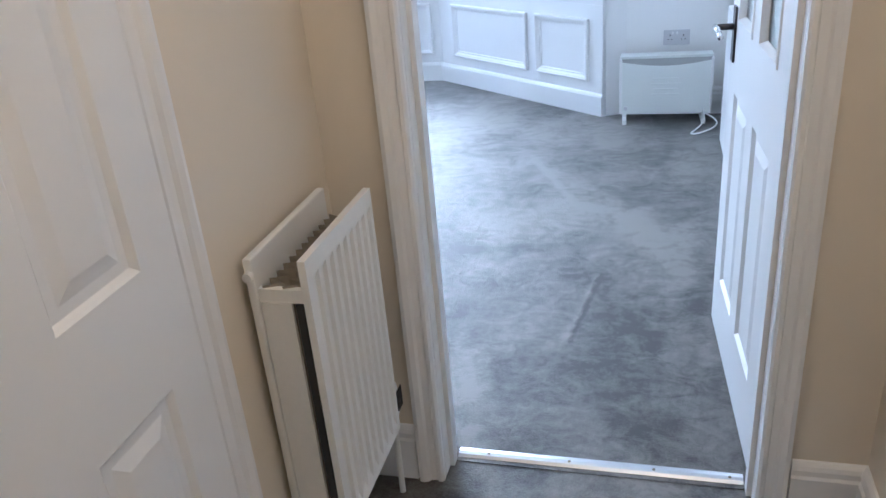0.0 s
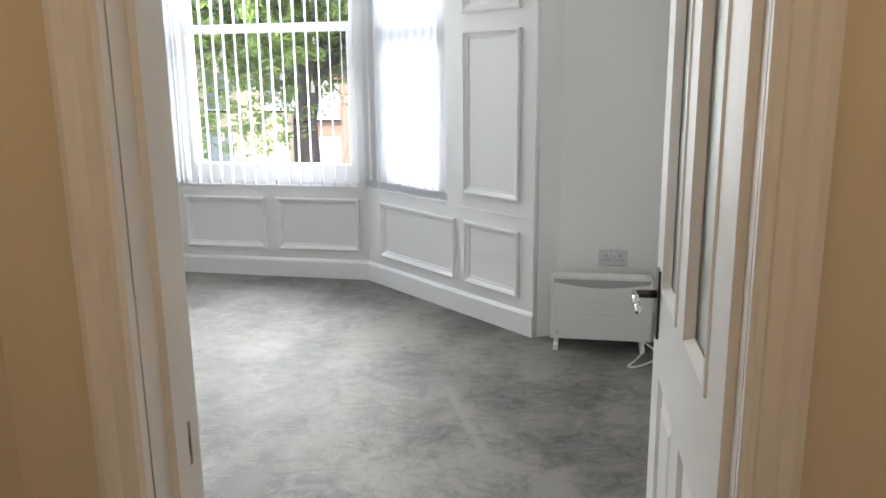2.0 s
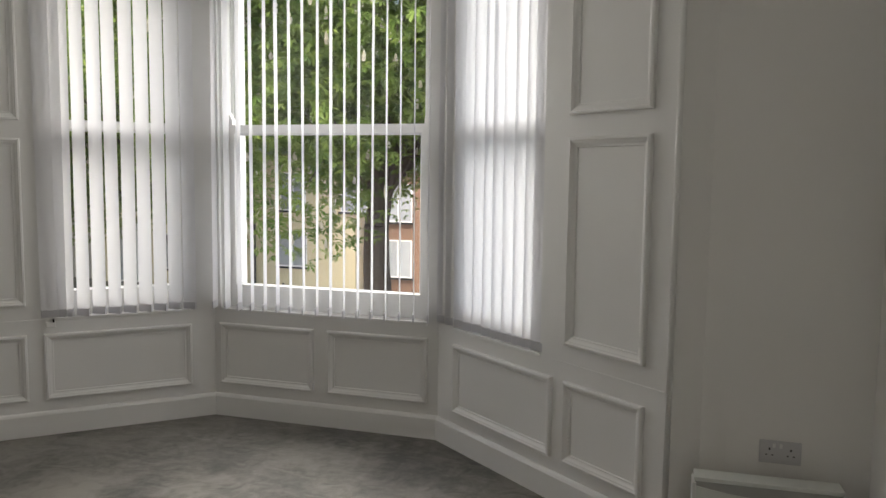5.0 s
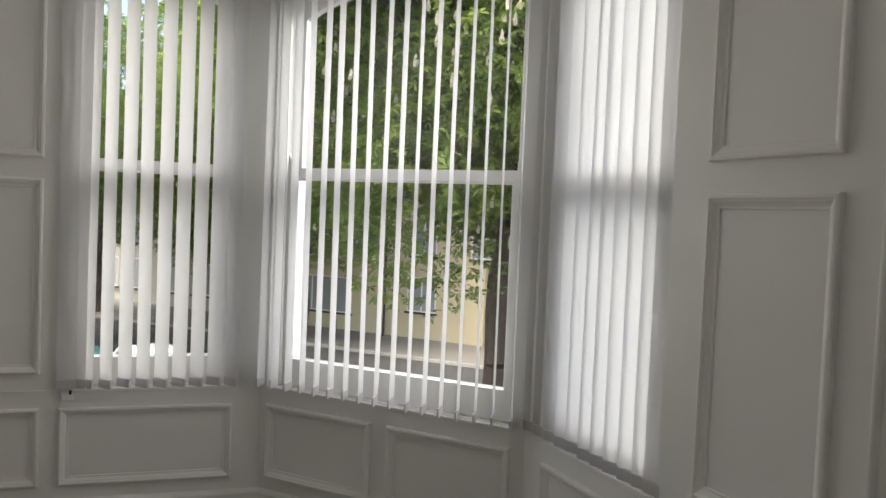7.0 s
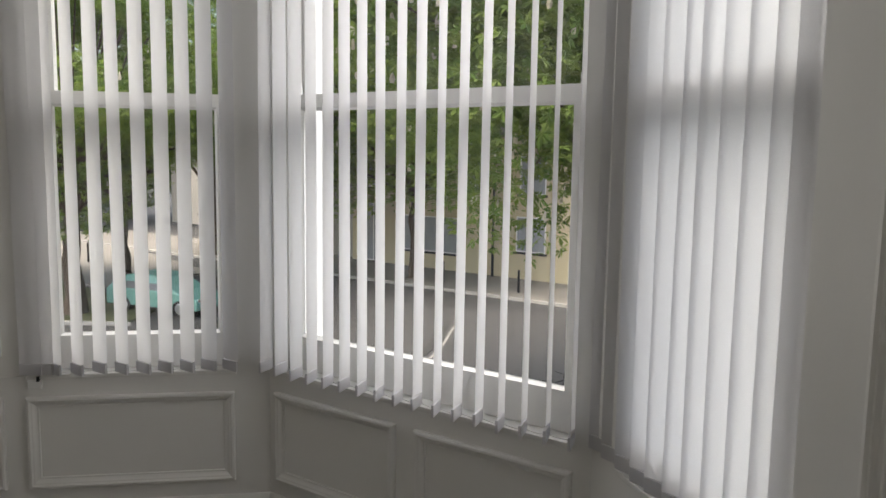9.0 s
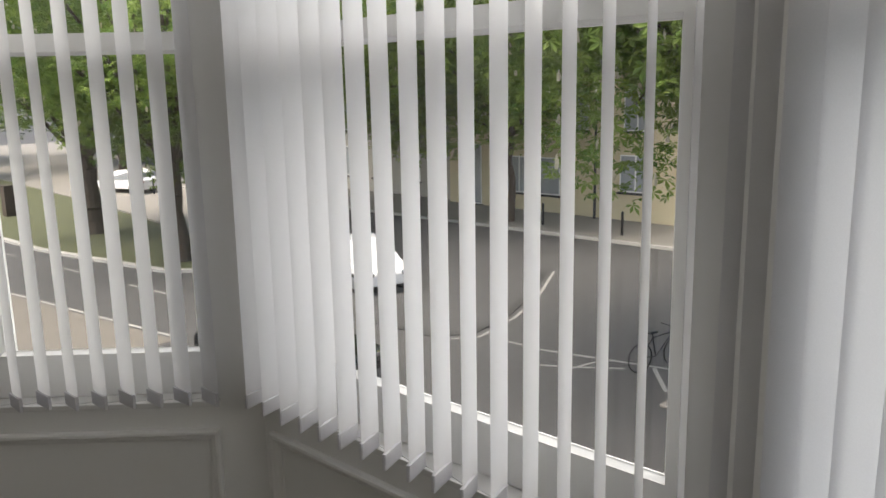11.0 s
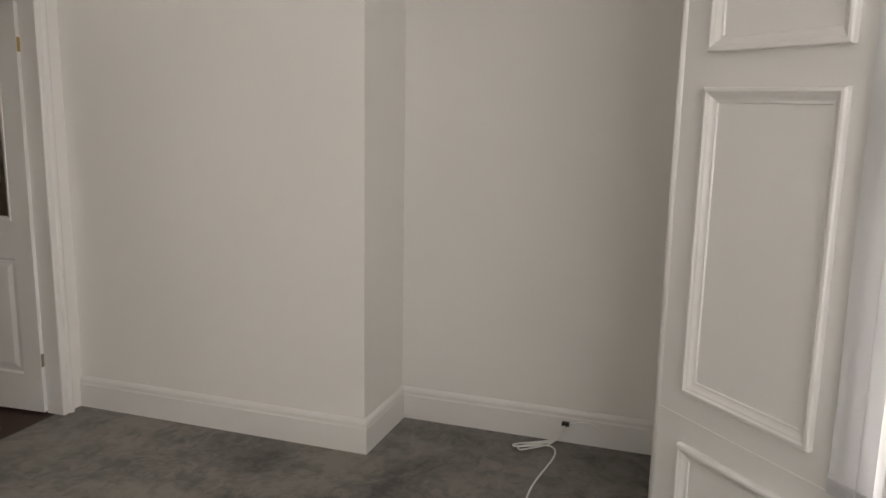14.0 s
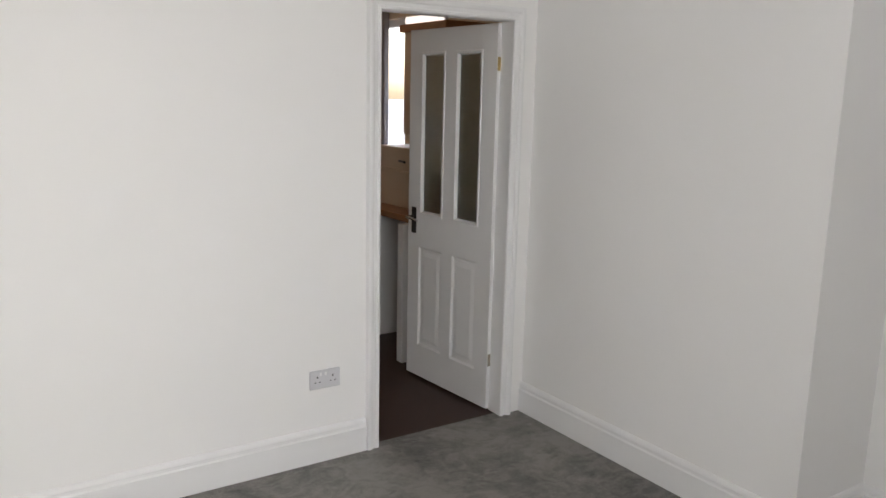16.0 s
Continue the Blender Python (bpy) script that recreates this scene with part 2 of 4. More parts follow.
def thing(name, m, label, category, group="", kind=""):
    ob = new(name)
    ob.empty_display_size = 0.1
    ob.matrix_basis = m
    return tagged(ob, label, category, group, kind)


def box(bm, x0, y0, z0, x1, y1, z1, bevel=0.0, m=None):
    """A box into bm, edges rounded off by bevel."""
    vs = [bm.verts.new(c) for c in ((x0, y0, z0), (x1, y0, z0), (x1, y1, z0), (x0, y1, z0), (x0, y0, z1), (x1, y0, z1), (x1, y1, z1), (x0, y1, z1))]
    fs = [bm.faces.new([vs[i] for i in q]) for q in ((0, 3, 2, 1), (4, 5, 6, 7), (0, 1, 5, 4), (1, 2, 6, 5), (2, 3, 7, 6), (3, 0, 4, 7))]
    if bevel:
        es = list({e for f in fs for e in f.edges})
        r = bmesh.ops.bevel(bm, geom=es, offset=bevel, segments=2, affect="EDGES", profile=0.6)
        vs = list({v for f in r["faces"] for v in f.verts} | {v for v in vs if v.is_valid})
    if m is not None:
        bmesh.ops.transform(bm, matrix=m, verts=[v for v in vs if v.is_valid])
    return bm


def boxes(*rows, bevel=0.0):
    bm = bmesh.new()
    for r in rows:
        box(bm, *r, bevel=bevel)
    return bm


def tube(bm, p0, p1, r0, r1=None, n=12):
    """A capped round bar from p0 to p1."""
    r1 = r0 if r1 is None else r1
    p0, p1 = Vector(p0), Vector(p1)
    q = (p1 - p0).to_track_quat("Z", "Y")
    a, b = [], []
    for i in range(n):
        w = 2 * math.pi * i / n
        d = q @ Vector((math.cos(w), math.sin(w), 0))
        a.append(bm.verts.new(p0 + d * r0))
        b.append(bm.verts.new(p1 + d * r1))
    for i in range(n):
        j = (i + 1) % n
        bm.faces.new((a[i], a[j], b[j], b[i]))
    bm.faces.new(a[::-1])
    bm.faces.new(b)
    return bm


def prism(points, z0, z1):
    """An upright slab over a plan outline."""
    bm = bmesh.new()
    a = [bm.verts.new((x, y, z0)) for x, y in points]
    b = [bm.verts.new((x, y, z1)) for x, y in points]
    n = len(points)
    for i in range(n):
        bm.faces.new((a[i], a[(i + 1) % n], b[(i + 1) % n], b[i]))
    bm.faces.new(a[::-1])
    bm.faces.new(b)
    return bm


def rect_moulding(x0, z0, x1, z1, profile, fill=False):
    """A mitred moulding round a rectangle on a wall face at y = 0; profile: (distance inwards, y)."""
    bm = bmesh.new()
    loops = []
    for d, y in profile:
        loops.append([bm.verts.new(c) for c in ((x0 + d, y, z0 + d), (x1 - d, y, z0 + d), (x1 - d, y, z1 - d), (x0 + d, y, z1 - d))])
    for a, b in zip(loops, loops[1:]):
        for i in range(4):
            j = (i + 1) % 4
            bm.faces.new((a[i], a[j], b[j], b[i]))
    if fill:
        bm.faces.new(loops[-1])
    return bm


def casing(x0, x1, top, profile):
    """A mitred door surround on a wall face at y = 0; profile: (distance outwards from the opening, y)."""
    bm = bmesh.new()
    loops = [[bm.verts.new(c) for c in ((x0 - d, y, 0), (x0 - d, y, top + d), (x1 + d, y, top + d), (x1 + d, y, 0))] for d, y in profile]
    for a, b in zip(loops, loops[1:]):
        for i in range(3):
            bm.faces.new((a[i], a[i + 1], b[i + 1], b[i]))
    return bm


def run_moulding(length, profile, cut0=0.0, cut1=0.0):
    """A moulding along x with the profile (y, z), its ends mitred: the end moves by cut times -y."""
    bm = bmesh.new()
    a = [bm.verts.new((cut0 * -y, y, z)) for y, z in profile]
    b = [bm.verts.new((length - cut1 * -y, y, z)) for y, z in profile]
    n = len(profile)
    for i in range(n):
        j = (i + 1) % n
        bm.faces.new((a[i], a[j], b[j], b[i]))
    bm.faces.new(a)
    bm.faces.new(b[::-1])
    return bm


def wire(name, points, r, material, label="", category="", parent=None):
    cu = bpy.data.curves.new(name, "CURVE")
    cu.dimensions, cu.bevel_depth, cu.bevel_resolution, cu.resolution_u = "3D", r, 2, 8
    sp = cu.splines.new("NURBS")
    sp.points.add(len(points) - 1)
    for p, c in zip(sp.points, points):
        p.co = (*c, 1)
    sp.use_endpoint_u, sp.order_u = True, 4
    cu.materials.append(material)
    tmp = bpy.data.objects.new(name, cu)
    me = bpy.data.meshes.new_from_object(tmp)
    bpy.data.objects.remove(tmp)
    ob = new(name, me)
    if parent is not None:
        ob.parent = parent
    return tagged(ob, label, category)


def facing(x0, y0, x1, y1):
    """A wall's own frame: x along it, y away from the room, z up; and its length."""
    a = math.degrees(math.atan2(y1 - y0, x1 - x0))
    return pose(x0, y0, 0, 0, 0, a), math.hypot(x1 - x0, y1 - y0)


CEILING = 2.85
SKIRT = [(0.0, 0.0), (-0.018, 0.0), (-0.018, 0.118), (-0.013, 0.124), (-0.012, 0.136), (-0.016, 0.14), (-0.012, 0.15), (-0.005, 0.158), (0.0, 0.16)]
BAYSKIRT = [(0.0, 0.0), (-0.018, 0.0), (-0.018, 0.115), (-0.012, 0.126), (-0.006, 0.132), (0.0, 0.134)]
ARCH = [(0.0, 0.0), (0.0, -0.014), (0.006, -0.02), (0.014, -0.02), (0.018, -0.015), (0.034, -0.017), (0.04, -0.024), (0.052, -0.028), (0.062, -0.026), (0.066, 0.0)]
PANEL = [(0.0, 0.0), (0.0, -0.016), (0.004, -0.021), (0.012, -0.022), (0.018, -0.017), (0.022, -0.016), (0.03, -0.009), (0.036, -0.006), (0.042, -0.006), (0.044, 0.0)]


def skirting(name, x0, y0, x1, y1, profile=SKIRT, cut0=0.0, cut1=0.0, label="white moulded skirting board along the wall foot"):
    m, w = facing(x0, y0, x1, y1)
    ob = part(name, run_moulding(w, profile, cut0, cut1), SATIN)
    ob.matrix_basis = m
    return tagged(ob, label, "skirting", kind="structure")


# ---- plan ----
PL, CL, CR, PR = (-1.832, 2.875), (-0.705, 3.975), (0.705, 3.975), (1.945, 2.965)
NW, NE = 3.0, 3.02
WEST, EAST, BREAST, BREAST_Y = -2.90, 2.66, -2.436, 1.585
HALL_L, HALL_R, HALL_S, HALL_Y, ENT_Y = 1.545, 2.71, -3.6, -0.262, -0.155
K0, K1, KY = -2.285, -1.565, -0.085       # kitchen door opening
E0, E1 = 1.75, 2.487                    # hall door opening
DOOR_TOP = 1.995


def wall_thing(name, bm, material=WALL, label="plain white painted plaster wall", m=None):
    ob = part(name, bm, material)
    if m is not None:
        ob.matrix_basis = m
    return tagged(ob, label, "wall", kind="structure")


# floors and ceilings
def slab(name, points, z0, z1, material, label, category):
    return tagged(part(name, prism(points, z0, z1), material), label, category, kind="structure")


slab("floor", [(WEST, KY + 0.05), (0.2, KY + 0.05), (0.2, -0.2), (EAST, -0.2), (EAST, NE), (2.07, NE), PR, CR, CL, PL, (-1.95, NW), (WEST, NW)], -0.2, 0.0, CARPET,
     "grey cut-pile carpet with walked and vacuumed marks", "carpet")
slab("floor_hall", [(HALL_L, HALL_S), (HALL_R, HALL_S), (HALL_R, -0.2), (HALL_L, -0.2)], -0.2, -0.002, CARPET, "grey cut-pile carpet of the hallway", "carpet")
slab("floor_kitchen", [(-3.1, -3.6), (0.2, -3.6), (0.2, KY + 0.05), (-3.1, KY + 0.05)], -0.2, -0.004, BROWN, "dark brown kitchen floor covering", "floor")
slab("ceiling", [(-3.2, -3.8), (2.9, -3.8), (2.9, 3.2), (0.85, 4.3), (-0.85, 4.3), (-3.2, 3.2)], CEILING, CEILING + 0.2, CEIL, "plain white painted ceiling", "ceiling")

# straight walls
wall_thing("wall_west", boxes((WEST - 0.2, KY, -0.2, WEST, NW + 0.2, CEILING)))
wall_thing("wall_chimney_breast", boxes((WEST, 0.0, 0, BREAST, BREAST_Y, CEILING)), label="white painted chimney breast beside the kitchen door")
wall_thing("wall_north_west", prism([(WEST, NW), (-1.95, NW), (PL[0], PL[1]), (-1.95, 3.25), (WEST, 3.25)], 0, CEILING))
wall_thing("wall_north_east", prism([(PR[0], PR[1]), (2.07, NE), (EAST + 0.2, NE), (EAST + 0.2, 3.25), (2.1, 3.25)], 0, CEILING), label="white painted wall behind the electric heater")
wall_thing("wall_east", boxes((EAST, HALL_Y, -0.2, EAST + 0.2, NE, CEILING)))
_bm = boxes((-3.1, KY, 0, K0 - 0.012, 0, CEILING), (K0 - 0.012, KY, DOOR_TOP + 0.012, K1 + 0.012, 0, CEILING), (K1 + 0.012, KY, 0, 0.2, 0, CEILING),
            (0.2, HALL_Y, 0, E0 - 0.012, ENT_Y, CEILING), (E0 - 0.012, HALL_Y, DOOR_TOP + 0.012, E1 + 0.012, ENT_Y, CEILING), (E1 + 0.012, HALL_Y, 0, EAST, ENT_Y, CEILING))
wall_thing("wall_south", _bm)
wall_thing("wall_hall_left", boxes((HALL_L - 0.12, HALL_S, 0, HALL_L, HALL_Y - 0.003, CEILING)), HALLWALL, "cream painted hallway wall behind the radiator")
wall_thing("wall_hall_right", boxes((HALL_R, HALL_S, 0, HALL_R + 0.15, HALL_Y, CEILING)), HALLWALL, "cream painted hallway wall")
wall_thing("wall_hall_end", boxes((HALL_L - 0.12, HALL_S - 0.15, 0, HALL_R + 0.15, HALL_S, CEILING)), HALLWALL, "cream painted end wall of the hallway")
wall_thing("wall_hall_door", boxes((HALL_L, HALL_Y - 0.004, 0, E0 - 0.012, HALL_Y - 0.0005, CEILING), (E1 + 0.012, HALL_Y - 0.004, 0, HALL_R, HALL_Y - 0.0005, CEILING),
                                   (E0 - 0.012, HALL_Y - 0.004, DOOR_TOP + 0.012, E1 + 0.012, HALL_Y - 0.0005, CEILING)), HALLWALL, "cream painted hallway side of the door wall")
wall_thing("wall_kitchen_west", boxes((-3.15, -2.1, 0, -2.95, KY - 0.001, CEILING), (-3.15, -3.1, 0, -2.95, -2.1, 1.0), (-3.15, -3.1, 2.2, -2.95, -2.1, CEILING), (-3.15, -3.6, 0, -2.95, -3.1, CEILING)), HALLWALL, "painted kitchen wall with a window")
wall_thing("wall_kitchen_south", boxes((-3.15, -3.75, 0, 0.2, -3.6, CEILING)), HALLWALL, "painted far wall of the kitchen")
wall_thing("wall_kitchen_east", boxes((0.2, -3.75, 0, 0.32, HALL_Y, CEILING)), HALLWALL, "painted kitchen side wall")

# ---- bay: three faces with panelling and sash windows ----
SILL, HEAD = 0.635, 2.68


def bay_face(name, a, b, win0, win1, panels, mitre):
    """One face of the bay: a wall with a window opening, panel mouldings, sill board and skirting."""
    m, w = facing(*a, *b)
    wall = thing(name, m, "white painted timber-panelled bay wall under and beside a sash window", "wall", kind="structure")
    for nm, r in (("apron", (0, 0, -0.2, w, 0.3, SILL)), ("lintel", (0, 0, HEAD, w, 0.3, CEILING)), ("pier", (0, 0, SILL, win0, 0.3, HEAD)), ("pier", (win1, 0, SILL, w, 0.3, HEAD))):
        part(nm, boxes(r), SATIN, wall)
    for x0, z0, x1, z1 in panels:
        part("panel_moulding", rect_moulding(x0, z0, x1, z1, PANEL), SATIN, wall)
    part("skirting", run_moulding(w, BAYSKIRT, mitre[0], mitre[1]), SATIN, wall)
    return wall, m, w


SIDE_PANELS = [(0.115, 0.198, 0.572, 0.566), (0.115, 0.728, 0.572, 1.63), (0.115, 1.725, 0.572, 2.62), (0.655, 0.198, 1.437, 0.566)]
_w = facing(*CR, *PR)[1]
left_wall, LEFT_M, LEFT_W = bay_face("wall_bay_left", PL, CL, 0.70, 1.445, SIDE_PANELS, (0, -0.4))
mid_wall, MID_M, MID_W = bay_face("wall_bay_middle", CL, CR, 0.04, 1.346, [(0.041, 0.198, 0.657, 0.566), (0.744, 0.198, 1.349, 0.566)], (0.4, 0.4))
right_wall, RIGHT_M, RIGHT_W = bay_face("wall_bay_right", CR, PR, _w - 1.455, _w - 0.745, [(_w - c, z0, _w - a, z1) for a, z0, c, z1 in SIDE_PANELS], (-0.4, 0))
# corner beads of the piers
for _mm, _x in ((LEFT_M, 0.0), (RIGHT_M, RIGHT_W)):
    ob = part("corner_bead", tube(bmesh.new(), (0, 0, 0), (0, 0, CEILING), 0.012), SATIN, smooth=True)
    ob.matrix_basis = _mm @ pose(_x, 0.004, 0)
    tagged(ob, "rounded white timber corner bead of the bay pier", "trim", kind="structure")
# narrow dado line across the piers
for _mm, _x0, _x1 in ((LEFT_M, 0.014, 0.655), (RIGHT_M, RIGHT_W - 0.655, RIGHT_W - 0.014)):
    ob = part("trim", boxes((_x0, -0.0035, 0.638, _x1, 0.0, 0.648)), SATIN)
    ob.matrix_basis = _mm
    tagged(ob, "thin painted joint strip across the panelling", "trim", kind="structure")


def sash_window(name, m, x0, x1):
    """A white box sash window: lining, two sliding sashes, sill, panes."""
    win = thing(name, m, "white painted sliding sash window with two large panes", "window", kind="structure")
    z0, z1, mid = SILL + 0.02, HEAD, 1.715
    part("window_sill", boxes((x0 + 0.001, -0.004, SILL, x1 - 0.001, 0.24, SILL + 0.018), bevel=0.004), SATIN, win)
    part("window_frame", boxes((x0, 0.02, z0, x0 + 0.02, 0.2, z1), (x1 - 0.02, 0.02, z0, x1, 0.2, z1), (x0 + 0.02, 0.02, z1 - 0.03, x1 - 0.02, 0.2, z1),
                               (x0 + 0.02, 0.045, z0, x0 + 0.036, 0.06, z1 - 0.03), (x1 - 0.036, 0.045, z0, x1 - 0.02, 0.06, z1 - 0.03),
                               (x0 + 0.02, 0.112, z0, x0 + 0.03, 0.124, z1 - 0.03), (x1 - 0.03, 0.112, z0, x1 - 0.02, 0.124, z1 - 0.03)), SATIN, win)
    a, b = x0 + 0.021, x1 - 0.021
    st = 0.045
    low = part("lower_sash", boxes((a, 0.065, z0 + 0.001, a + st, 0.108, mid + 0.025), (b - st, 0.065, z0 + 0.001, b, 0.108, mid + 0.025),
                                   (a + st, 0.065, z0 + 0.001, b - st, 0.108, 0.79), (a + st, 0.065, mid - 0.025, b - st, 0.108, mid + 0.025)), SATIN, win)
    part("pane", boxes((a + st, 0.085, 0.79, b - st, 0.089, mid - 0.025)), GLASS, low).visible_shadow = False
    part("glazing_bead", rect_moulding(a + st, 0.79, b - st, mid - 0.025, [(0.0, 0.066), (0.008, 0.082), (0.011, 0.0845), (0.0, 0.0846)]), SATIN, low)
    up = part("upper_sash", boxes((a, 0.128, mid - 0.03, a + st, 0.17, z1 - 0.031), (b - st, 0.128, mid - 0.03, b, 0.17, z1 - 0.031),
                                  (a + st, 0.128, mid - 0.03, b - st, 0.17, mid + 0.018)), SATIN, win)
    bm = bmesh.new()
    n, w2 = 20, (b - a - 2 * st) / 2
    fr = []
    for i in range(n + 1):
        s = -1 + 2 * i / n
        fr.append((a + st + w2 * (1 + s), z1 - 0.2 + 0.11 * (1 - abs(s) ** 3.2)))
    for y0, y1 in ((0.128, 0.17),):
        lo = [[bm.verts.new((x, y, z)) for x, z in fr] for y in (y0, y1)]
        hi = [[bm.verts.new((x, y, z1 - 0.031)) for x, z in fr] for y in (y0, y1)]
        for i in range(n):
            bm.faces.new((lo[0][i], lo[0][i + 1], hi[0][i + 1], hi[0][i]))
            bm.faces.new((lo[1][i], hi[1][i], hi[1][i + 1], lo[1][i + 1]))
            bm.faces.new((lo[0][i], lo[1][i], lo[1][i + 1], lo[0][i + 1]))
    part("arched_top_rail", bm, SATIN, up)
    part("pane", boxes((a + st, 0.147, mid + 0.018, b - st, 0.151, z1 - 0.04)), GLASS, up).visible_shadow = False
    for hx in (a, b - 0.03):
        bm = bmesh.new()
        pts = [(0, 0), (0.03, 0), (0.03, 0.03), (0.022, 0.05), (0.012, 0.062), (0.006, 0.075), (0, 0.075)]
        lo = [bm.verts.new((hx + (x if hx == a else 0.03 - x), 0.07, mid + 0.025 + z)) for x, z in pts]
        hi = [bm.verts.new((v.co.x, 0.105, v.co.z)) for v in lo]
        for i in range(len(lo)):
            j = (i + 1) % len(lo)
            bm.faces.new((lo[i], lo[j], hi[j], hi[i]))
        bm.faces.new(lo[::-1])
        bm.faces.new(hi)
        part("sash_horn", bm, SATIN, low)
    return win


sash_window("window_1", LEFT_M, 0.70, 1.445)
sash_window("window_2", MID_M, 0.04, 1.346)
sash_window("window_3", RIGHT_M, RIGHT_W - 1.455, RIGHT_W - 0.745)


# ---- vertical blinds ----
def vane_mesh(width, height):
    """One cloth vane, slightly bowed, hanging from z = height to 0."""
    bm = bmesh.new()
    cols, rows = 6, 10
    grid = []
    for r in range(rows + 1):
        z = height * r / rows
        row = []
        for c in range(cols + 1):
            s = c / cols - 0.5
            row.append(bm.verts.new((s * width, 0.006 * (1 - 4 * s * s), z)))
        grid.append(row)
    for r in range(rows):
        for c in range(cols):
            bm.faces.new((grid[r][c], grid[r][c + 1], grid[r + 1][c + 1], grid[r + 1][c]))
    return finish(bm, "vane", FABRIC, True)


def pocket_mesh(width):
    bm = bmesh.new()
    box(bm, -width / 2 + 0.003, -0.001, 0.0, width / 2 - 0.003, 0.009, 0.042, bevel=0.0015)
    return finish(bm, "bottom_weight", WEIGHT)


VANE_W, VANE_H, BLIND_Z = 0.089, 1.95, 0.662
VANE, POCKET = vane_mesh(VANE_W, VANE_H), pocket_mesh(VANE_W)


def vertical_blind(name, m, places, label):
    """A rail with cloth vanes; places: (x along the wall, turn in degrees from square to the wall)."""
    rng = random.Random(len(places))
    bl = thing(name, m, label, "blind")
    xs = [p[0] for p in places]
    part("head_rail", boxes((min(xs) - 0.03, 0.0, BLIND_Z + VANE_H + 0.01, max(xs) + 0.03, 0.035, BLIND_Z + VANE_H + 0.045), bevel=0.003), PLASTIC, bl)
    for k in (0.15, 0.5, 0.85):
        xb = min(xs) + (max(xs) - min(xs)) * k
        part("bracket", boxes((xb - 0.02, 0.0, BLIND_Z + VANE_H + 0.0455, xb + 0.02, 0.115, BLIND_Z + VANE_H + 0.0495)), PLASTIC, bl)
    ends = []
    for x, turn in places:
        v = new("vane", VANE)
        v.parent = bl
        v.matrix_basis = pose(x, 0.018, BLIND_Z + rng.uniform(-0.003, 0.003), rng.uniform(-0.25, 0.25), rng.uniform(-0.3, 0.3), 90 + turn + rng.uniform(-3, 3))
        p = new("bottom_weight", POCKET)
        p.parent = v
        ends.append(v.matrix_basis @ Vector((VANE_W * 0.5, 0.004, 0.006)))
    pts = []
    for a, b in zip(ends, ends[1:]):
        pts += [a, (a + b) / 2 - Vector((0, 0, 0.012))]
    pts.append(ends[-1])
    wire("bead_chain", pts, 0.0016, PLASTIC, parent=bl)
    return bl


PITCH = 0.0832
vertical_blind("vertical_blind", MID_M @ pose(0, -0.065, 0), [(0.036 + PITCH * i, 16) for i in range(17)], "white cloth vertical blind with vanes turned open")
vertical_blind("vertical_blind", LEFT_M @ pose(0, -0.05, 0), [(0.688, 84), (0.727, 78)] + [(0.775 + 0.0815 * i, 47) for i in range(9)], "white cloth vertical blind with half-turned vanes")
vertical_blind("vertical_blind", RIGHT_M @ pose(0, -0.02, 0), [(0.05 + 0.0815 * i, -70) for i in range(10)] + [(0.835, -82)], "white cloth vertical blind turned nearly shut")


cleat = thing("cord_cleat", LEFT_M @ pose(0.665, 0, 0.60), "small white plastic cord clip under the blind", "cord clip")
part("clip_body", boxes((0.0, -0.016, 0.0, 0.05, 0.0, 0.034), bevel=0.004), PLASTIC, cleat)
part("clip_hook", boxes((0.034, -0.022, 0.03, 0.044, -0.004, 0.05), bevel=0.002), BLACK, cleat)
wire("blind_cord", [LEFT_M @ Vector((0.69, -0.006, 2.6)), LEFT_M @ Vector((0.685, -0.008, 1.9)), LEFT_M @ Vector((0.692, -0.01, 1.2)), LEFT_M @ Vector((0.7, -0.018, 0.66)), LEFT_M @ Vector((0.708, -0.012, 0.632)),
                    LEFT_M @ Vector((0.716, -0.008, 0.66)), LEFT_M @ Vector((0.712, -0.006, 1.3)), LEFT_M @ Vector((0.704, -0.006, 2.6))], 0.002, PLASTIC, "white looped operating cord of the blind", "cord")


# ---- doors ----
def recess_panel(x0, z0, x1, z1, y, side):
    return rect_moulding(x0, z0, x1, z1, [(0.0, y), (0.01, y + side * 0.009), (0.026, y + side * 0.009), (0.05, y + side * 0.002)], fill=True)


COLS = ((0.113, 0.335), (0.427, 0.649))


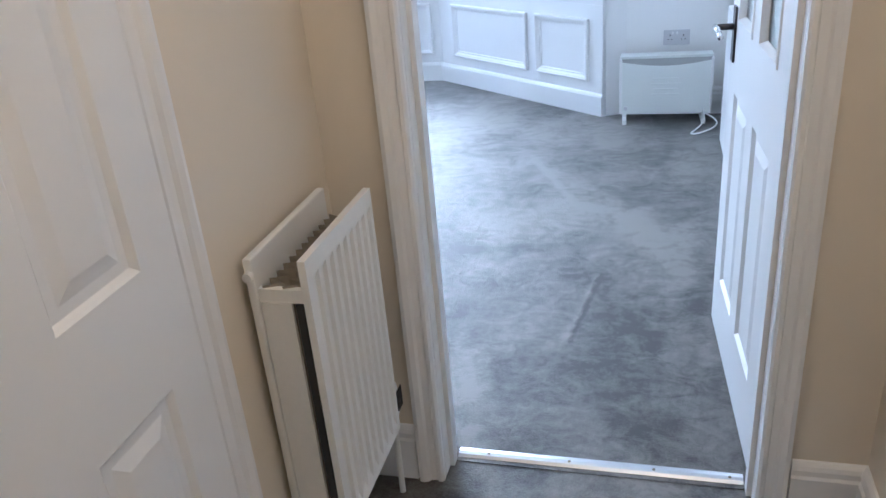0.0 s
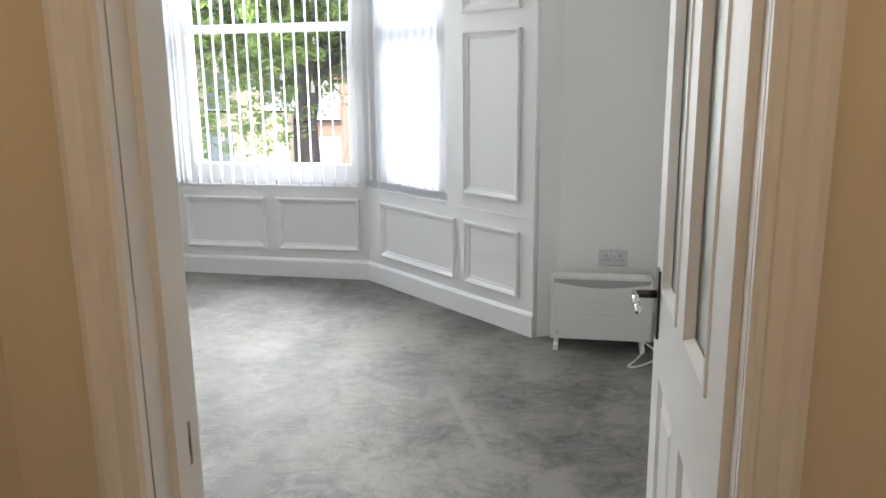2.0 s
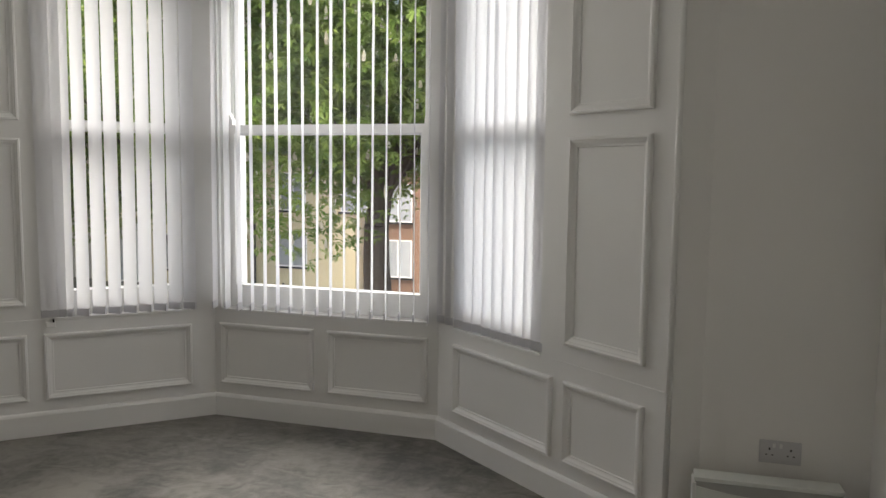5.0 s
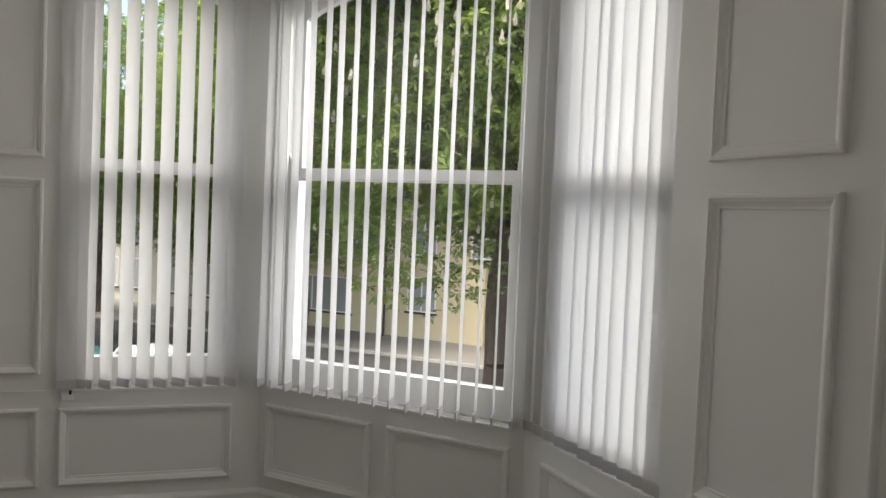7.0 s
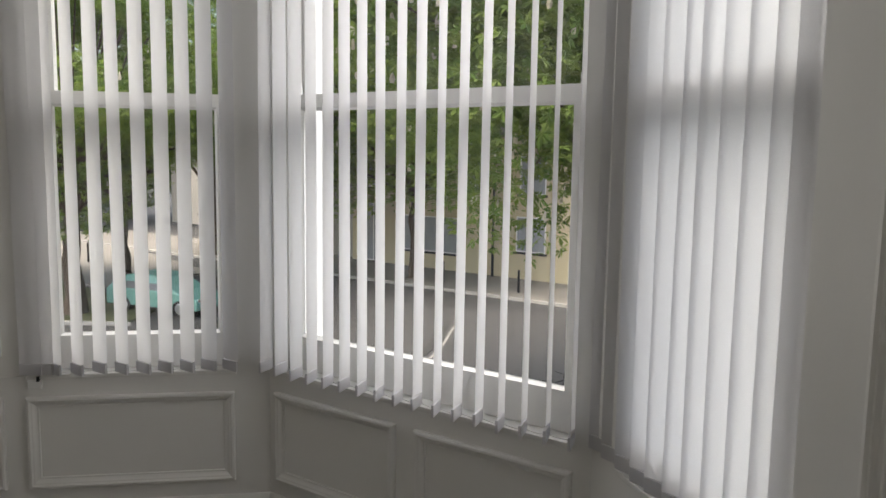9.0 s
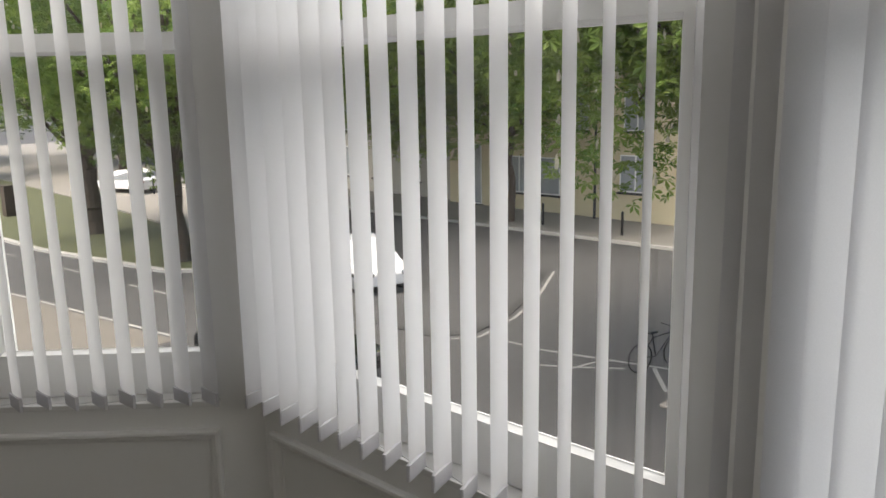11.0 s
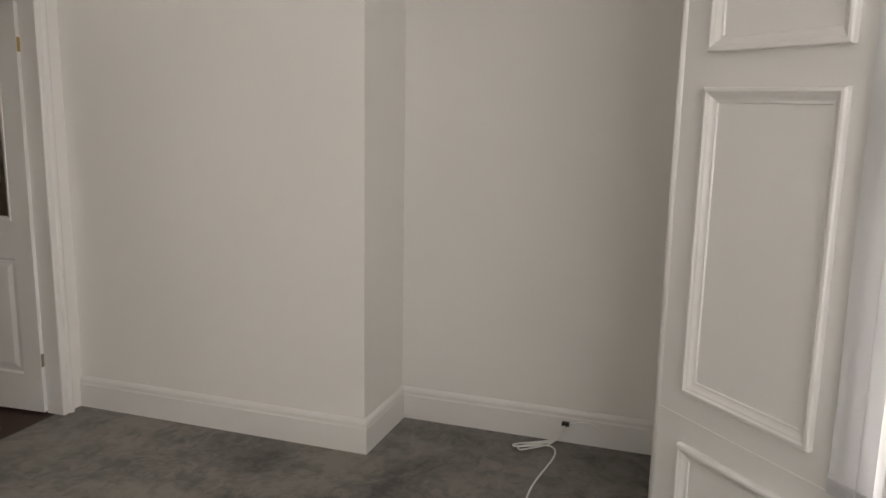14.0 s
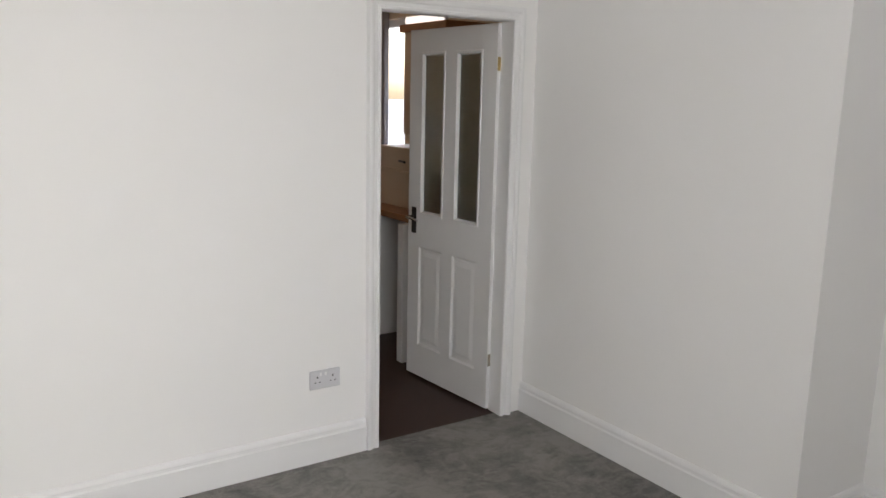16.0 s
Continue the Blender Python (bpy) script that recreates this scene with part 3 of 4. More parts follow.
def door_leaf(name, m, label, glazed, low, high, W=0.762, COLS=COLS, metal=DARKMETAL):
    """A moulded door: stiles, rails, two columns of panels or panes. Local x from the hinge, y through the leaf, z up."""
    H, T = 1.981, 0.035
    door = thing(name, m, label, "door", kind="structure")
    bars = [(0, 0, 0, COLS[0][0], T, H), (COLS[0][1], 0, 0, COLS[1][0], T, H), (COLS[1][1], 0, 0, W, T, H)]
    for c0, c1 in COLS:
        bars += [(c0, 0, 0, c1, T, low[0]), (c0, 0, low[1], c1, T, high[0]), (c0, 0, high[1], c1, T, H)]
    part("leaf", boxes(*bars), SATIN, door)
    for c0, c1 in COLS:
        bm = recess_panel(c0, low[0], c1, low[1], 0.0, 1)
        part("panel", bm, SATIN, door)
        part("panel", recess_panel(c0, low[0], c1, low[1], T, -1), SATIN, door)
        if glazed:
            for y, s in ((0.0, 1), (T, -1)):
                part("glazing_bead", rect_moulding(c0, high[0], c1, high[1], [(0.0, y), (0.002, y - s * 0.004), (0.012, y - s * 0.004), (0.02, y + s * 0.012), (0.02, y + s * 0.0145)]), SATIN, door)
            part("pane", boxes((c0 + 0.004, 0.015, high[0] + 0.004, c1 - 0.004, 0.02, high[1] - 0.004)), FROST, door, "frosted glass pane")
        else:
            part("panel", recess_panel(c0, high[0], c1, high[1], 0.0, 1), SATIN, door)
            part("panel", recess_panel(c0, high[0], c1, high[1], T, -1), SATIN, door)
    for y, s in ((0.0, -1), (T, 1)):
        bm = bmesh.new()
        box(bm, W - 0.078, min(y, y + s * 0.006), 0.85, W - 0.038, max(y, y + s * 0.006), 1.0, bevel=0.002)
        plate = part("handle_plate", bm, metal, door)
        bm = bmesh.new()
        tube(bm, (W - 0.058, y + s * 0.006, 0.945), (W - 0.058, y + s * 0.05, 0.945), 0.009)
        part("handle_neck", bm, metal, plate, smooth=True)
        bm = bmesh.new()
        tube(bm, (W - 0.052, y + s * 0.05, 0.945), (W - 0.12, y + s * 0.052, 0.942), 0.0095, 0.007)
        tube(bm, (W - 0.12, y + s * 0.052, 0.942), (W - 0.15, y + s * 0.05, 0.934), 0.007, 0.008)
        part("lever", bm, CHROME if metal is DARKMETAL else metal, plate, smooth=True)
    for z, hm in ((1.755, BRASS), (0.235, STEELHINGE)):
        h = part("hinge", boxes((-0.0025, 0.003, z, -0.0005, T - 0.003, z + 0.066), (-0.03, -0.0017, z, -0.003, -0.0005, z + 0.066)), hm, door)
        for k in (0.012, 0.033, 0.054):
            part("screw", tube(bmesh.new(), (-0.0026, T * 0.55 + 0.006 * (k - 0.05) * 100 / 3.5, z + k), (-0.0034, T * 0.55 + 0.006 * (k - 0.05) * 100 / 3.5, z + k), 0.0035, n=8), hm, h)
    return door


GLAZED_LOW, GLAZED_HIGH = (0.19, 0.775), (0.962, 1.86)
# hall door, open into the room at a right angle: its hinge at the east jamb
door_leaf("door_1", pose(2.487, -0.15, 0.01, 0, 0, 93.3) @ pose(0, -0.033, 0), "white glazed panel door standing open into the room", True, GLAZED_LOW, GLAZED_HIGH)
# kitchen door, open into the kitchen
door_leaf("door_2", pose(K0 - 0.014, KY - 0.001, 0.01, 0, 0, -86), "white glazed panel door standing open into the kitchen", True, GLAZED_LOW, GLAZED_HIGH, 0.732, ((0.106, 0.321), (0.411, 0.626)))
# shut door in the hallway
door_leaf("door_3", pose(HALL_L - 0.015, -0.868, 0.01, 0, 0, -90), "white moulded panel door, shut, beside the radiator", False, (0.19, 0.735), (0.928, 1.85), 0.61, ((0.088, 0.262), (0.348, 0.522)))


def door_lining(name, x0, x1, y0, y1, label):
    t = 0.012
    ob = part(name, boxes((x0 - t, y0, 0, x0, y1, DOOR_TOP), (x1, y0, 0, x1 + t, y1, DOOR_TOP), (x0 - t, y0, DOOR_TOP, x1 + t, y1, DOOR_TOP + t)), SATIN)
    return tagged(ob, label, "door frame", kind="structure")


def surround(name, m, w, label="white moulded architrave round the doorway"):
    ob = part(name, casing(0, w, DOOR_TOP, ARCH), SATIN)
    ob.matrix_basis = m
    return tagged(ob, label, "architrave", kind="structure")


door_lining("door_lining", K0, K1, KY, 0.0, "white painted door lining of the kitchen doorway")
door_lining("door_lining", E0, E1, HALL_Y, ENT_Y, "white painted door lining of the hallway doorway")
ob = part("door_stop", boxes((E0, -0.222, 0, E0 + 0.012, -0.19, DOOR_TOP - 0.012), (E0, -0.222, DOOR_TOP - 0.012, E1, -0.19, DOOR_TOP), (E1 - 0.012, -0.222, 0, E1, -0.19, DOOR_TOP - 0.012)), SATIN)
tagged(ob, "thin white door stop strip in the doorway", "trim", kind="structure")
surround("architrave_1", pose(E1, HALL_Y - 0.004, 0) @ pose(-(E1 - E0), 0, 0), E1 - E0)
surround("architrave_2", pose(E1, ENT_Y, 0, 0, 0, 180), E1 - E0)
surround("architrave_3", pose(K1, 0.0, 0, 0, 0, 180), K1 - K0)
surround("architrave_4", pose(HALL_L, -0.868 - 0.615, 0, 0, 0, 90), 0.616)

ob = part("threshold_strip", run_moulding(E1 - E0 - 0.026, [(-0.02, 0.0), (-0.012, 0.005), (0.0, 0.0065), (0.012, 0.005), (0.02, 0.0)]), ALU)
ob.matrix_basis = pose(E0 + 0.013, -0.165, 0.0)
tagged(ob, "aluminium carpet threshold strip with screws", "threshold strip")
for _x in (0.08, 0.29, 0.5, 0.68):
    part("screw", tube(bmesh.new(), (_x, -0.004, 0.0063), (_x, -0.004, 0.008), 0.004), STEELHINGE, ob)

bm = boxes((E0, -0.187, 0.868, E0 + 0.0015, -0.165, 0.935), bevel=0.0005)
ob = tagged(part("strike_plate", bm, STEELHINGE), "dull metal strike plate let into the door lining", "strike plate")
part("latch_hole", boxes((E0 + 0.0016, -0.182, 0.885, E0 + 0.0022, -0.17, 0.915)), BLACK, ob)

# ---- skirtings ----
skirting("skirting_south", 0.2, 0.0, K1 + 0.068, 0.0)
skirting("skirting_south_east", E0 - 0.068, ENT_Y, 0.2, ENT_Y)
skirting("skirting_breast", BREAST, 0.0, BREAST, BREAST_Y, SKIRT, 0, -1)
skirting("skirting_breast_side", BREAST, BREAST_Y, WEST, BREAST_Y, SKIRT, -1, 1)
skirting("skirting_west", WEST, BREAST_Y, WEST, NW, SKIRT, 1, 1)
skirting("skirting_east", EAST, NE, EAST, ENT_Y, SKIRT, 1, 1)
skirting("skirting_north_east", 2.07, NE, EAST, NE, SKIRT, 0, 1)
skirting("skirting_hall_right", HALL_R, HALL_Y - 0.004, HALL_R, HALL_S, SKIRT, 1, 0)
skirting("skirting_hall_strip", E1 + 0.068, HALL_Y - 0.004, HALL_R, HALL_Y - 0.004, SKIRT, 0, 1)
skirting("skirting_hall_strip", HALL_L, HALL_Y - 0.004, E0 - 0.068, HALL_Y - 0.004, SKIRT, 1, 0)
skirting("skirting_hall_left", HALL_L, -0.797, HALL_L, HALL_Y - 0.004, SKIRT, 0, 1)


# ---- room things ----
def double_socket(m, label):
    s = thing("wall_socket", m, label, "socket")
    bm = bmesh.new()
    box(bm, 0, -0.009, 0, 0.146, 0, 0.086, bevel=0.003)
    part("face_plate", bm, SOCKET, s)
    for x in (0.036, 0.11):
        bm = boxes((x - 0.003, -0.0098, 0.05, x + 0.003, -0.0088, 0.059), (x - 0.014, -0.0098, 0.03, x - 0.007, -0.0088, 0.034), (x + 0.007, -0.0098, 0.03, x + 0.014, -0.0088, 0.034))
        part("pin_holes", bm, BLACK, s)
        part("switch", boxes((x - 0.02 + (0.03 if x < 0.07 else -0.02), -0.0115, 0.06, x - 0.01 + (0.03 if x < 0.07 else -0.02), -0.009, 0.076), bevel=0.001), PLASTIC, s)
    return s


double_socket(pose(2.28, NE, 0.405), "white plastic double socket above the electric heater")
double_socket(pose(-1.219, 0, 0.345, 0, 0, 180), "white plastic double socket beside the kitchen doorway")


def convector_heater(m):
    """A slim electric heater on feet: pale body, grey top grille that dips in the middle, louvres, feet."""
    h = thing("electric_heater", m, "pale grey-white electric convector heater with grey top grille", "heater")
    w, hz, d = 0.5, 0.385, 0.085
    bm = bmesh.new()
    n = 16
    front = [bm.verts.new((0.006, 0, 0.05)), bm.verts.new((w - 0.006, 0, 0.05))]
    top = [bm.verts.new((w - 0.006 - (w - 0.012) * i / n, 0, hz - 0.034 - 0.026 * math.sin(math.pi * i / n))) for i in range(n + 1)]
    back = [bm.verts.new((v.co.x, d, v.co.z)) for v in front + top]
    ring = front + top
    bm.faces.new(ring)
    for i in range(len(ring)):
        j = (i + 1) % len(ring)
        bm.faces.new((ring[i], ring[j], back[j], back[i]))
    bm.faces.new(back[::-1])
    part("body", bm, HEATER, h)
    bm = boxes((0.004, 0.004, hz - 0.062, w - 0.004, d, hz - 0.012))
    part("grille", bm, HEATGREY, h)
    part("top_strip", boxes((0.0, -0.002, hz - 0.016, w, d + 0.002, hz), bevel=0.003), HEATER, h)
    for i in range(4):
        part("louvre", boxes((0.17 + 0.012 * (i % 2), -0.006, 0.16 + 0.03 * i, 0.33 - 0.012 * (i % 2), 0.0, 0.168 + 0.03 * i), bevel=0.002), HEATER, h)
    for x in (-0.006, w - 0.008):
        part("side_cap", boxes((x, -0.003, 0.05, x + 0.014, d + 0.003, hz - 0.02), bevel=0.003), PLASTIC, h)
    for x in (0.012, w - 0.05):
        part("foot", boxes((x, -0.05, 0.0, x + 0.024, d + 0.05, 0.028), (x + 0.003, 0.01, 0.02, x + 0.021, d - 0.01, 0.06), bevel=0.003), PLASTIC, h)
    part("dial", tube(bmesh.new(), (0.03, -0.001, 0.085), (0.03, -0.006, 0.085), 0.011), SOCKET, h)
    return h


convector_heater(pose(2.05, 2.83, 0, 0, 0, 2))
wire("heater_cable", [(2.51, 2.85, 0.07), (2.53, 2.78, 0.03), (2.47, 2.66, 0.006), (2.43, 2.60, 0.006), (2.46, 2.58, 0.006), (2.54, 2.64, 0.012), (2.6, 2.7, 0.03), (2.56, 2.78, 0.05), (2.52, 2.84, 0.05)], 0.0045, PLASTIC,
     "white heater cable looped on the carpet", "cable")


def storage_heater(m):
    """A flat white wall heater: slim case with rounded edges, a dark control on top and two feet."""
    h = thing("wall_heater", m, "flat white panel heater against the wall behind the door", "heater")
    bm = bmesh.new()
    box(bm, 0, 0, 0.02, 0.95, 0.075, 0.705, bevel=0.006)
    part("case", bm, PLASTIC, h)
    part("control", boxes((0.34, 0.025, 0.7, 0.385, 0.065, 0.725), bevel=0.004), BLACK, h)
    for x in (0.1, 0.8):
        part("foot", boxes((x, 0.01, 0.0, x + 0.05, 0.07, 0.025)), PLASTIC, h)
    return h


storage_heater(pose(2.578, 2.45, 0, 0, 0, -90))

# loose cable in the recess
cable = wire("loose_cable", [(-2.875, 2.42, 0.1), (-2.86, 2.42, 0.09), (-2.83, 2.4, 0.02), (-2.78, 2.33, 0.006), (-2.72, 2.26, 0.006), (-2.7, 2.24, 0.008), (-2.74, 2.22, 0.01), (-2.82, 2.36, 0.012),
     (-2.84, 2.4, 0.03), (-2.8, 2.3, 0.012), (-2.76, 2.2, 0.01), (-2.71, 2.2, 0.012), (-2.76, 2.3, 0.014), (-2.8, 2.38, 0.016), (-2.72, 2.42, 0.008), (-2.5, 2.38, 0.006), (-2.25, 2.36, 0.006), (-2.05, 2.42, 0.006), (-1.9, 2.55, 0.006)],
     0.0042, PLASTIC, "white loose cable coiled on the carpet", "cable")
part("connector", boxes((-2.882, 2.405, 0.085, -2.862, 2.44, 0.105), bevel=0.003), BLACK, cable, "black cable connector")
wire("aerial_lead", [(-2.883, 2.6, 0.02), (-2.875, 2.6, 0.08), (-2.875, 2.56, 0.115), (-2.875, 2.5, 0.115), (-2.872, 2.44, 0.098)], 0.003, PLASTIC, "thin white lead clipped to the skirting", "cable")


# ---- hallway radiator ----
def radiator(m):
    """A double-panel steel radiator: fluted front, plain back, fins between, valve."""
    r = thing("radiator", m, "white double-panel steel radiator on the hallway wall", "radiator")
    L, z0, z1 = 0.34, 0.225, 0.83
    bm = bmesh.new()
    n, cols = 9, []
    xs = []
    for i in range(n):
        a = 0.014 + (L - 0.028) * i / n
        s = (L - 0.028) / n
        xs += [(a, 0.0), (a + 0.3 * s, 0.0), (a + 0.42 * s, 0.007), (a + 0.88 * s, 0.007)]
    xs = [(0.0, 0.0)] + xs + [(L - 0.014, 0.0), (L, 0.0)]
    zs = [(z0, 0), (z0 + 0.02, 0), (z0 + 0.035, 1), (z1 - 0.05, 1), (z1 - 0.035, 0), (z1, 0)]
    grid = [[bm.verts.new((x, y * k, z)) for x, y in xs] for z, k in zs]
    for a, b in zip(grid, grid[1:]):
        for i in range(len(xs) - 1):
            bm.faces.new((a[i], a[i + 1], b[i + 1], b[i]))
    bk = [bm.verts.new(c) for c in ((0, 0.014, z0), (L, 0.014, z0), (L, 0.014, z1), (0, 0.014, z1))]
    bm.faces.new(bk[::-1])
    bm.faces.new([grid[0][i] for i in range(len(xs))][::-1] + [bk[0], bk[1]][0:2])
    bm.faces.new([grid[-1][i] for i in range(len(xs))] + [bk[2], bk[3]])
    bm.faces.new([g[0] for g in grid] + [bk[3], bk[0]])
    bm.faces.new([g[-1] for g in grid] + [bk[2], bk[1]])
    part("front_panel", bm, RADWHITE, r)
    part("back_panel", boxes((0, 0.1, z0, L, 0.116, z1), bevel=0.004), RADWHITE, r)
    bm = bmesh.new()
    k = 22
    prof = [(0.012 + (L - 0.024) * i / k, 0.02 if i % 2 else 0.055) for i in range(k + 1)]
    for off in (0.0, 0.038):
        lo = [bm.verts.new((x, y + off, z0 + 0.05)) for x, y in prof]
        hi = [bm.verts.new((x, y + off, z1 - 0.055)) for x, y in prof]
        for i in range(k):
            bm.faces.new((lo[i], lo[i + 1], hi[i + 1], hi[i]))
    part("convector_fin", bm, DARKGAP, r)
    part("end_bar", boxes((0.008, 0.014, z1 - 0.085, 0.022, 0.1, z1 - 0.06)), RADWHITE, r)
    part("end_bar", boxes((0.004, 0.04, z0 + 0.02, 0.012, 0.098, z1 - 0.085)), RADWHITE, r)
    # black strip put in for the shade between the radiator panels
    part("gap_shadow_strip", boxes((0.004, 0.018, z0 + 0.02, 0.008, 0.032, z1 - 0.085)), GAPSHADE, r)
    part("bleed_screw", tube(bmesh.new(), (0.0, 0.106, z1 - 0.03), (-0.012, 0.106, z1 - 0.03), 0.009), RADWHITE, r)
    v = part("valve_body", tube(bmesh.new(), (L, 0.026, z0 + 0.03), (L + 0.035, 0.026, z0 + 0.03), 0.011), CHROME, r)
    bm = bmesh.new()
    tube(bm, (L + 0.03, 0.026, z0 + 0.02), (L + 0.03, 0.026, z0 + 0.06), 0.017, 0.021, 16)
    tube(bm, (L + 0.03, 0.026, z0 + 0.06), (L + 0.03, 0.026, z0 + 0.098), 0.021, 0.017, 16)
    part("valve_head", bm, PLASTIC, v, smooth=False)
    for i in range(5):
        part("valve_slot", boxes((L + 0.015 + 0.007 * i, 0.003, z0 + 0.035, L + 0.0178 + 0.007 * i, 0.006, z0 + 0.09)), BLACK, v)
    part("pipe", tube(bmesh.new(), (L + 0.03, 0.026, -0.0), (L + 0.03, 0.026, z0 + 0.02), 0.0075), RADWHITE, v)
    part("bracket", boxes((0.05, 0.116, z0 + 0.06, 0.08, 0.14, z1 - 0.08), (L - 0.08, 0.116, z0 + 0.06, L - 0.05, 0.14, z1 - 0.08)), RADWHITE, r)
    return r


# local x runs along the wall towards the doorway, y into the wall
radiator(pose(HALL_L + 0.135, -0.703, 0, 0, 0, 90))


# ---- kitchen things ----
def base_unit(m, w):
    u = thing("kitchen_base_unit", m, "white kitchen base cabinet with dark knobs", "cabinet")
    part("carcass", boxes((0, 0.02, 0.12, w, 0.56, 0.868), (0.0, 0.06, -0.004, w, 0.5, 0.12)), SATIN, u)
    d = part("door", boxes((0.003, 0, 0.125, w - 0.003, 0.02, 0.68), bevel=0.002), SATIN, u)
    part("knob", tube(bmesh.new(), (w - 0.05, 0, 0.6), (w - 0.05, -0.025, 0.6), 0.012), DARKMETAL, d)
    d = part("drawer", boxes((0.003, 0, 0.686, w - 0.003, 0.02, 0.862), bevel=0.002), SATIN, u)
    part("knob", tube(bmesh.new(), (w / 2, 0, 0.77), (w / 2, -0.025, 0.77), 0.012), DARKMETAL, d)
    return u


for i in range(2):
    base_unit(pose(-2.36, -2.16 - 0.602 * i, 0, 0, 0, 90), 0.6)
ob = part("end_panel", boxes((-2.93, -1.03, -0.004, -2.27, -0.97, 0.868)), SATIN)
tagged(ob, "white end panel carrying the kitchen worktop", "panel")
ob = part("worktop", boxes((-2.94, -3.3, 0.87, -2.325, -0.95, 0.91), bevel=0.006), OAK)
tagged(ob, "oiled wooden kitchen worktop on white units", "worktop")
wu = thing("kitchen_wall_unit", pose(-2.62, -1.57, 1.38, 0, 0, 90), "cream kitchen wall cabinet with dark handles", "cabinet")
part("carcass", boxes((0, 0.02, 0, 0.52, 0.336, 0.66)), CREAM, wu)
for i in range(2):
    d = part("door", boxes((0.002 + 0.26 * i, 0, 0, 0.258 + 0.26 * i, 0.02, 0.66), bevel=0.003), CREAM, wu)
    part("handle", tube(bmesh.new(), (0.23 + 0.06 * i, -0.006, 0.06), (0.23 + 0.06 * i, -0.006, 0.13), 0.006), DARKMETAL, d)
part("cornice", boxes((-0.02, -0.03, 0.66, 0.54, 0.32, 0.71), bevel=0.008), OAK, wu)
# made-up glowing bar in place of the bright fanlight above the cabinet
sl = thing("glow_strip", pose(-2.62, -1.555, 2.09, 0, 0, 90), "added glowing strip on top of the kitchen cabinet, in place of a bright fanlight", "lamp")
part("backing", boxes((0, 0.03, 0, 0.42, 0.055, 0.05)), PLASTIC, sl)
part("glow_face", boxes((0.006, -0.01, 0.004, 0.414, 0.0295, 0.048), bevel=0.006), STRIPGLOW, sl)
bb = thing("bread_bin", pose(-2.85, -1.75, 0.91), "cream boxes stacked on the kitchen worktop", "storage box")
part("lower_box", boxes((0, 0, 0, 0.36, 0.5, 0.24), bevel=0.008), CREAM, bb)
part("upper_box", boxes((0.02, 0.03, 0.24, 0.34, 0.47, 0.39), bevel=0.008), CREAM, bb)
part("handle", tube(bmesh.new(), (0.34, 0.32, 0.3), (0.36, 0.42, 0.3), 0.008), DARKMETAL, bb)
ob = part("curtain", boxes((-2.945, -2.52, 0.95, -2.9, -2.34, 2.3), bevel=0.01), CURTAIN)
tagged(ob, "grey curtain beside the kitchen window", "curtain")
win4 = thing("window_4", pose(-2.95, -3.1, 0, 0, 0, 90), "white kitchen window with daylight behind", "window", kind="structure")
part("window_frame", boxes((0, -0.1, 1.0, 0.05, -0.05, 2.2), (0.95, -0.1, 1.0, 1.0, -0.05, 2.2), (0.05, -0.1, 1.0, 0.95, -0.05, 1.05), (0.05, -0.1, 2.15, 0.95, -0.05, 2.2), (0.48, -0.1, 1.05, 0.53, -0.05, 2.15)), SATIN, win4).matrix_basis = pose(0, 0.17, 0)
part("pane", boxes((0.05, 0.092, 1.05, 0.95, 0.096, 2.15)), GLASS, win4).visible_shadow = False

# ---- street ----
ASPHALT = mat("grey_asphalt", (0.05, 0.049, 0.049), 0.85, var=0.18, scale=0.5, bump=0.4, bump_scale=40, fine=0.15)
PAVING = mat("pale_paving", (0.2, 0.185, 0.165), 0.85, var=0.15, scale=0.8, bump=0.3, bump_scale=30, fine=0.1)
BAYROAD = mat("worn_parking_surface", (0.125, 0.113, 0.097), 0.9, var=0.15, scale=0.6, fine=0.12)
KERB = mat("kerb_stone", (0.34, 0.33, 0.31), 0.8, var=0.15, scale=3)
GRASS = mat("mown_grass", (0.062, 0.068, 0.028), 0.95, var=0.35, scale=1.2, bump=0.8, bump_scale=60, fine=0.3)
LINE = mat("white_road_paint", (0.26, 0.255, 0.24), 0.8, var=0.15, scale=6)
RENDER = mat("cream_house_render", (0.62, 0.54, 0.36), 0.85, var=0.08, scale=0.7, bump=0.2, bump_scale=50, fine=0.05)
RENDER2 = mat("white_house_render", (0.42, 0.4, 0.36), 0.85, var=0.08, scale=0.7)
BRICKRED = mat("red_brickwork", (0.21, 0.125, 0.085), 0.85, var=0.2, scale=3)
SLATE = mat("slate_roof", (0.1, 0.1, 0.11), 0.7, var=0.2, scale=3)
DARKGLASS = mat("dark_house_window", (0.16, 0.17, 0.17), 0.12)
NETGLASS = mat("net_curtained_window", (0.34, 0.36, 0.38), 0.15, var=0.2, scale=2.5)
BARK = mat("chestnut_bark", (0.075, 0.055, 0.04), 0.95, var=0.35, scale=7, bump=1.0, bump_scale=40, fine=0.3)
LEAF = leaf_material("chestnut_leaf", (0.1, 0.18, 0.042), (0.3, 0.39, 0.105))
LEAF2 = leaf_material("far_leaf", (0.035, 0.075, 0.025), (0.12, 0.18, 0.05))
BLOSSOM = leaf_material("chestnut_blossom", (0.6, 0.55, 0.42), (0.78, 0.74, 0.62))
CARBLACK = mat("black_car_paint", (0.012, 0.013, 0.015), 0.12, 0.3, var=0.02)
CARWHITE = mat("white_car_paint", (0.75, 0.75, 0.76), 0.15, var=0.02)
CARGREEN = mat("pale_green_car_paint", (0.2, 0.42, 0.36), 0.2, var=0.02)
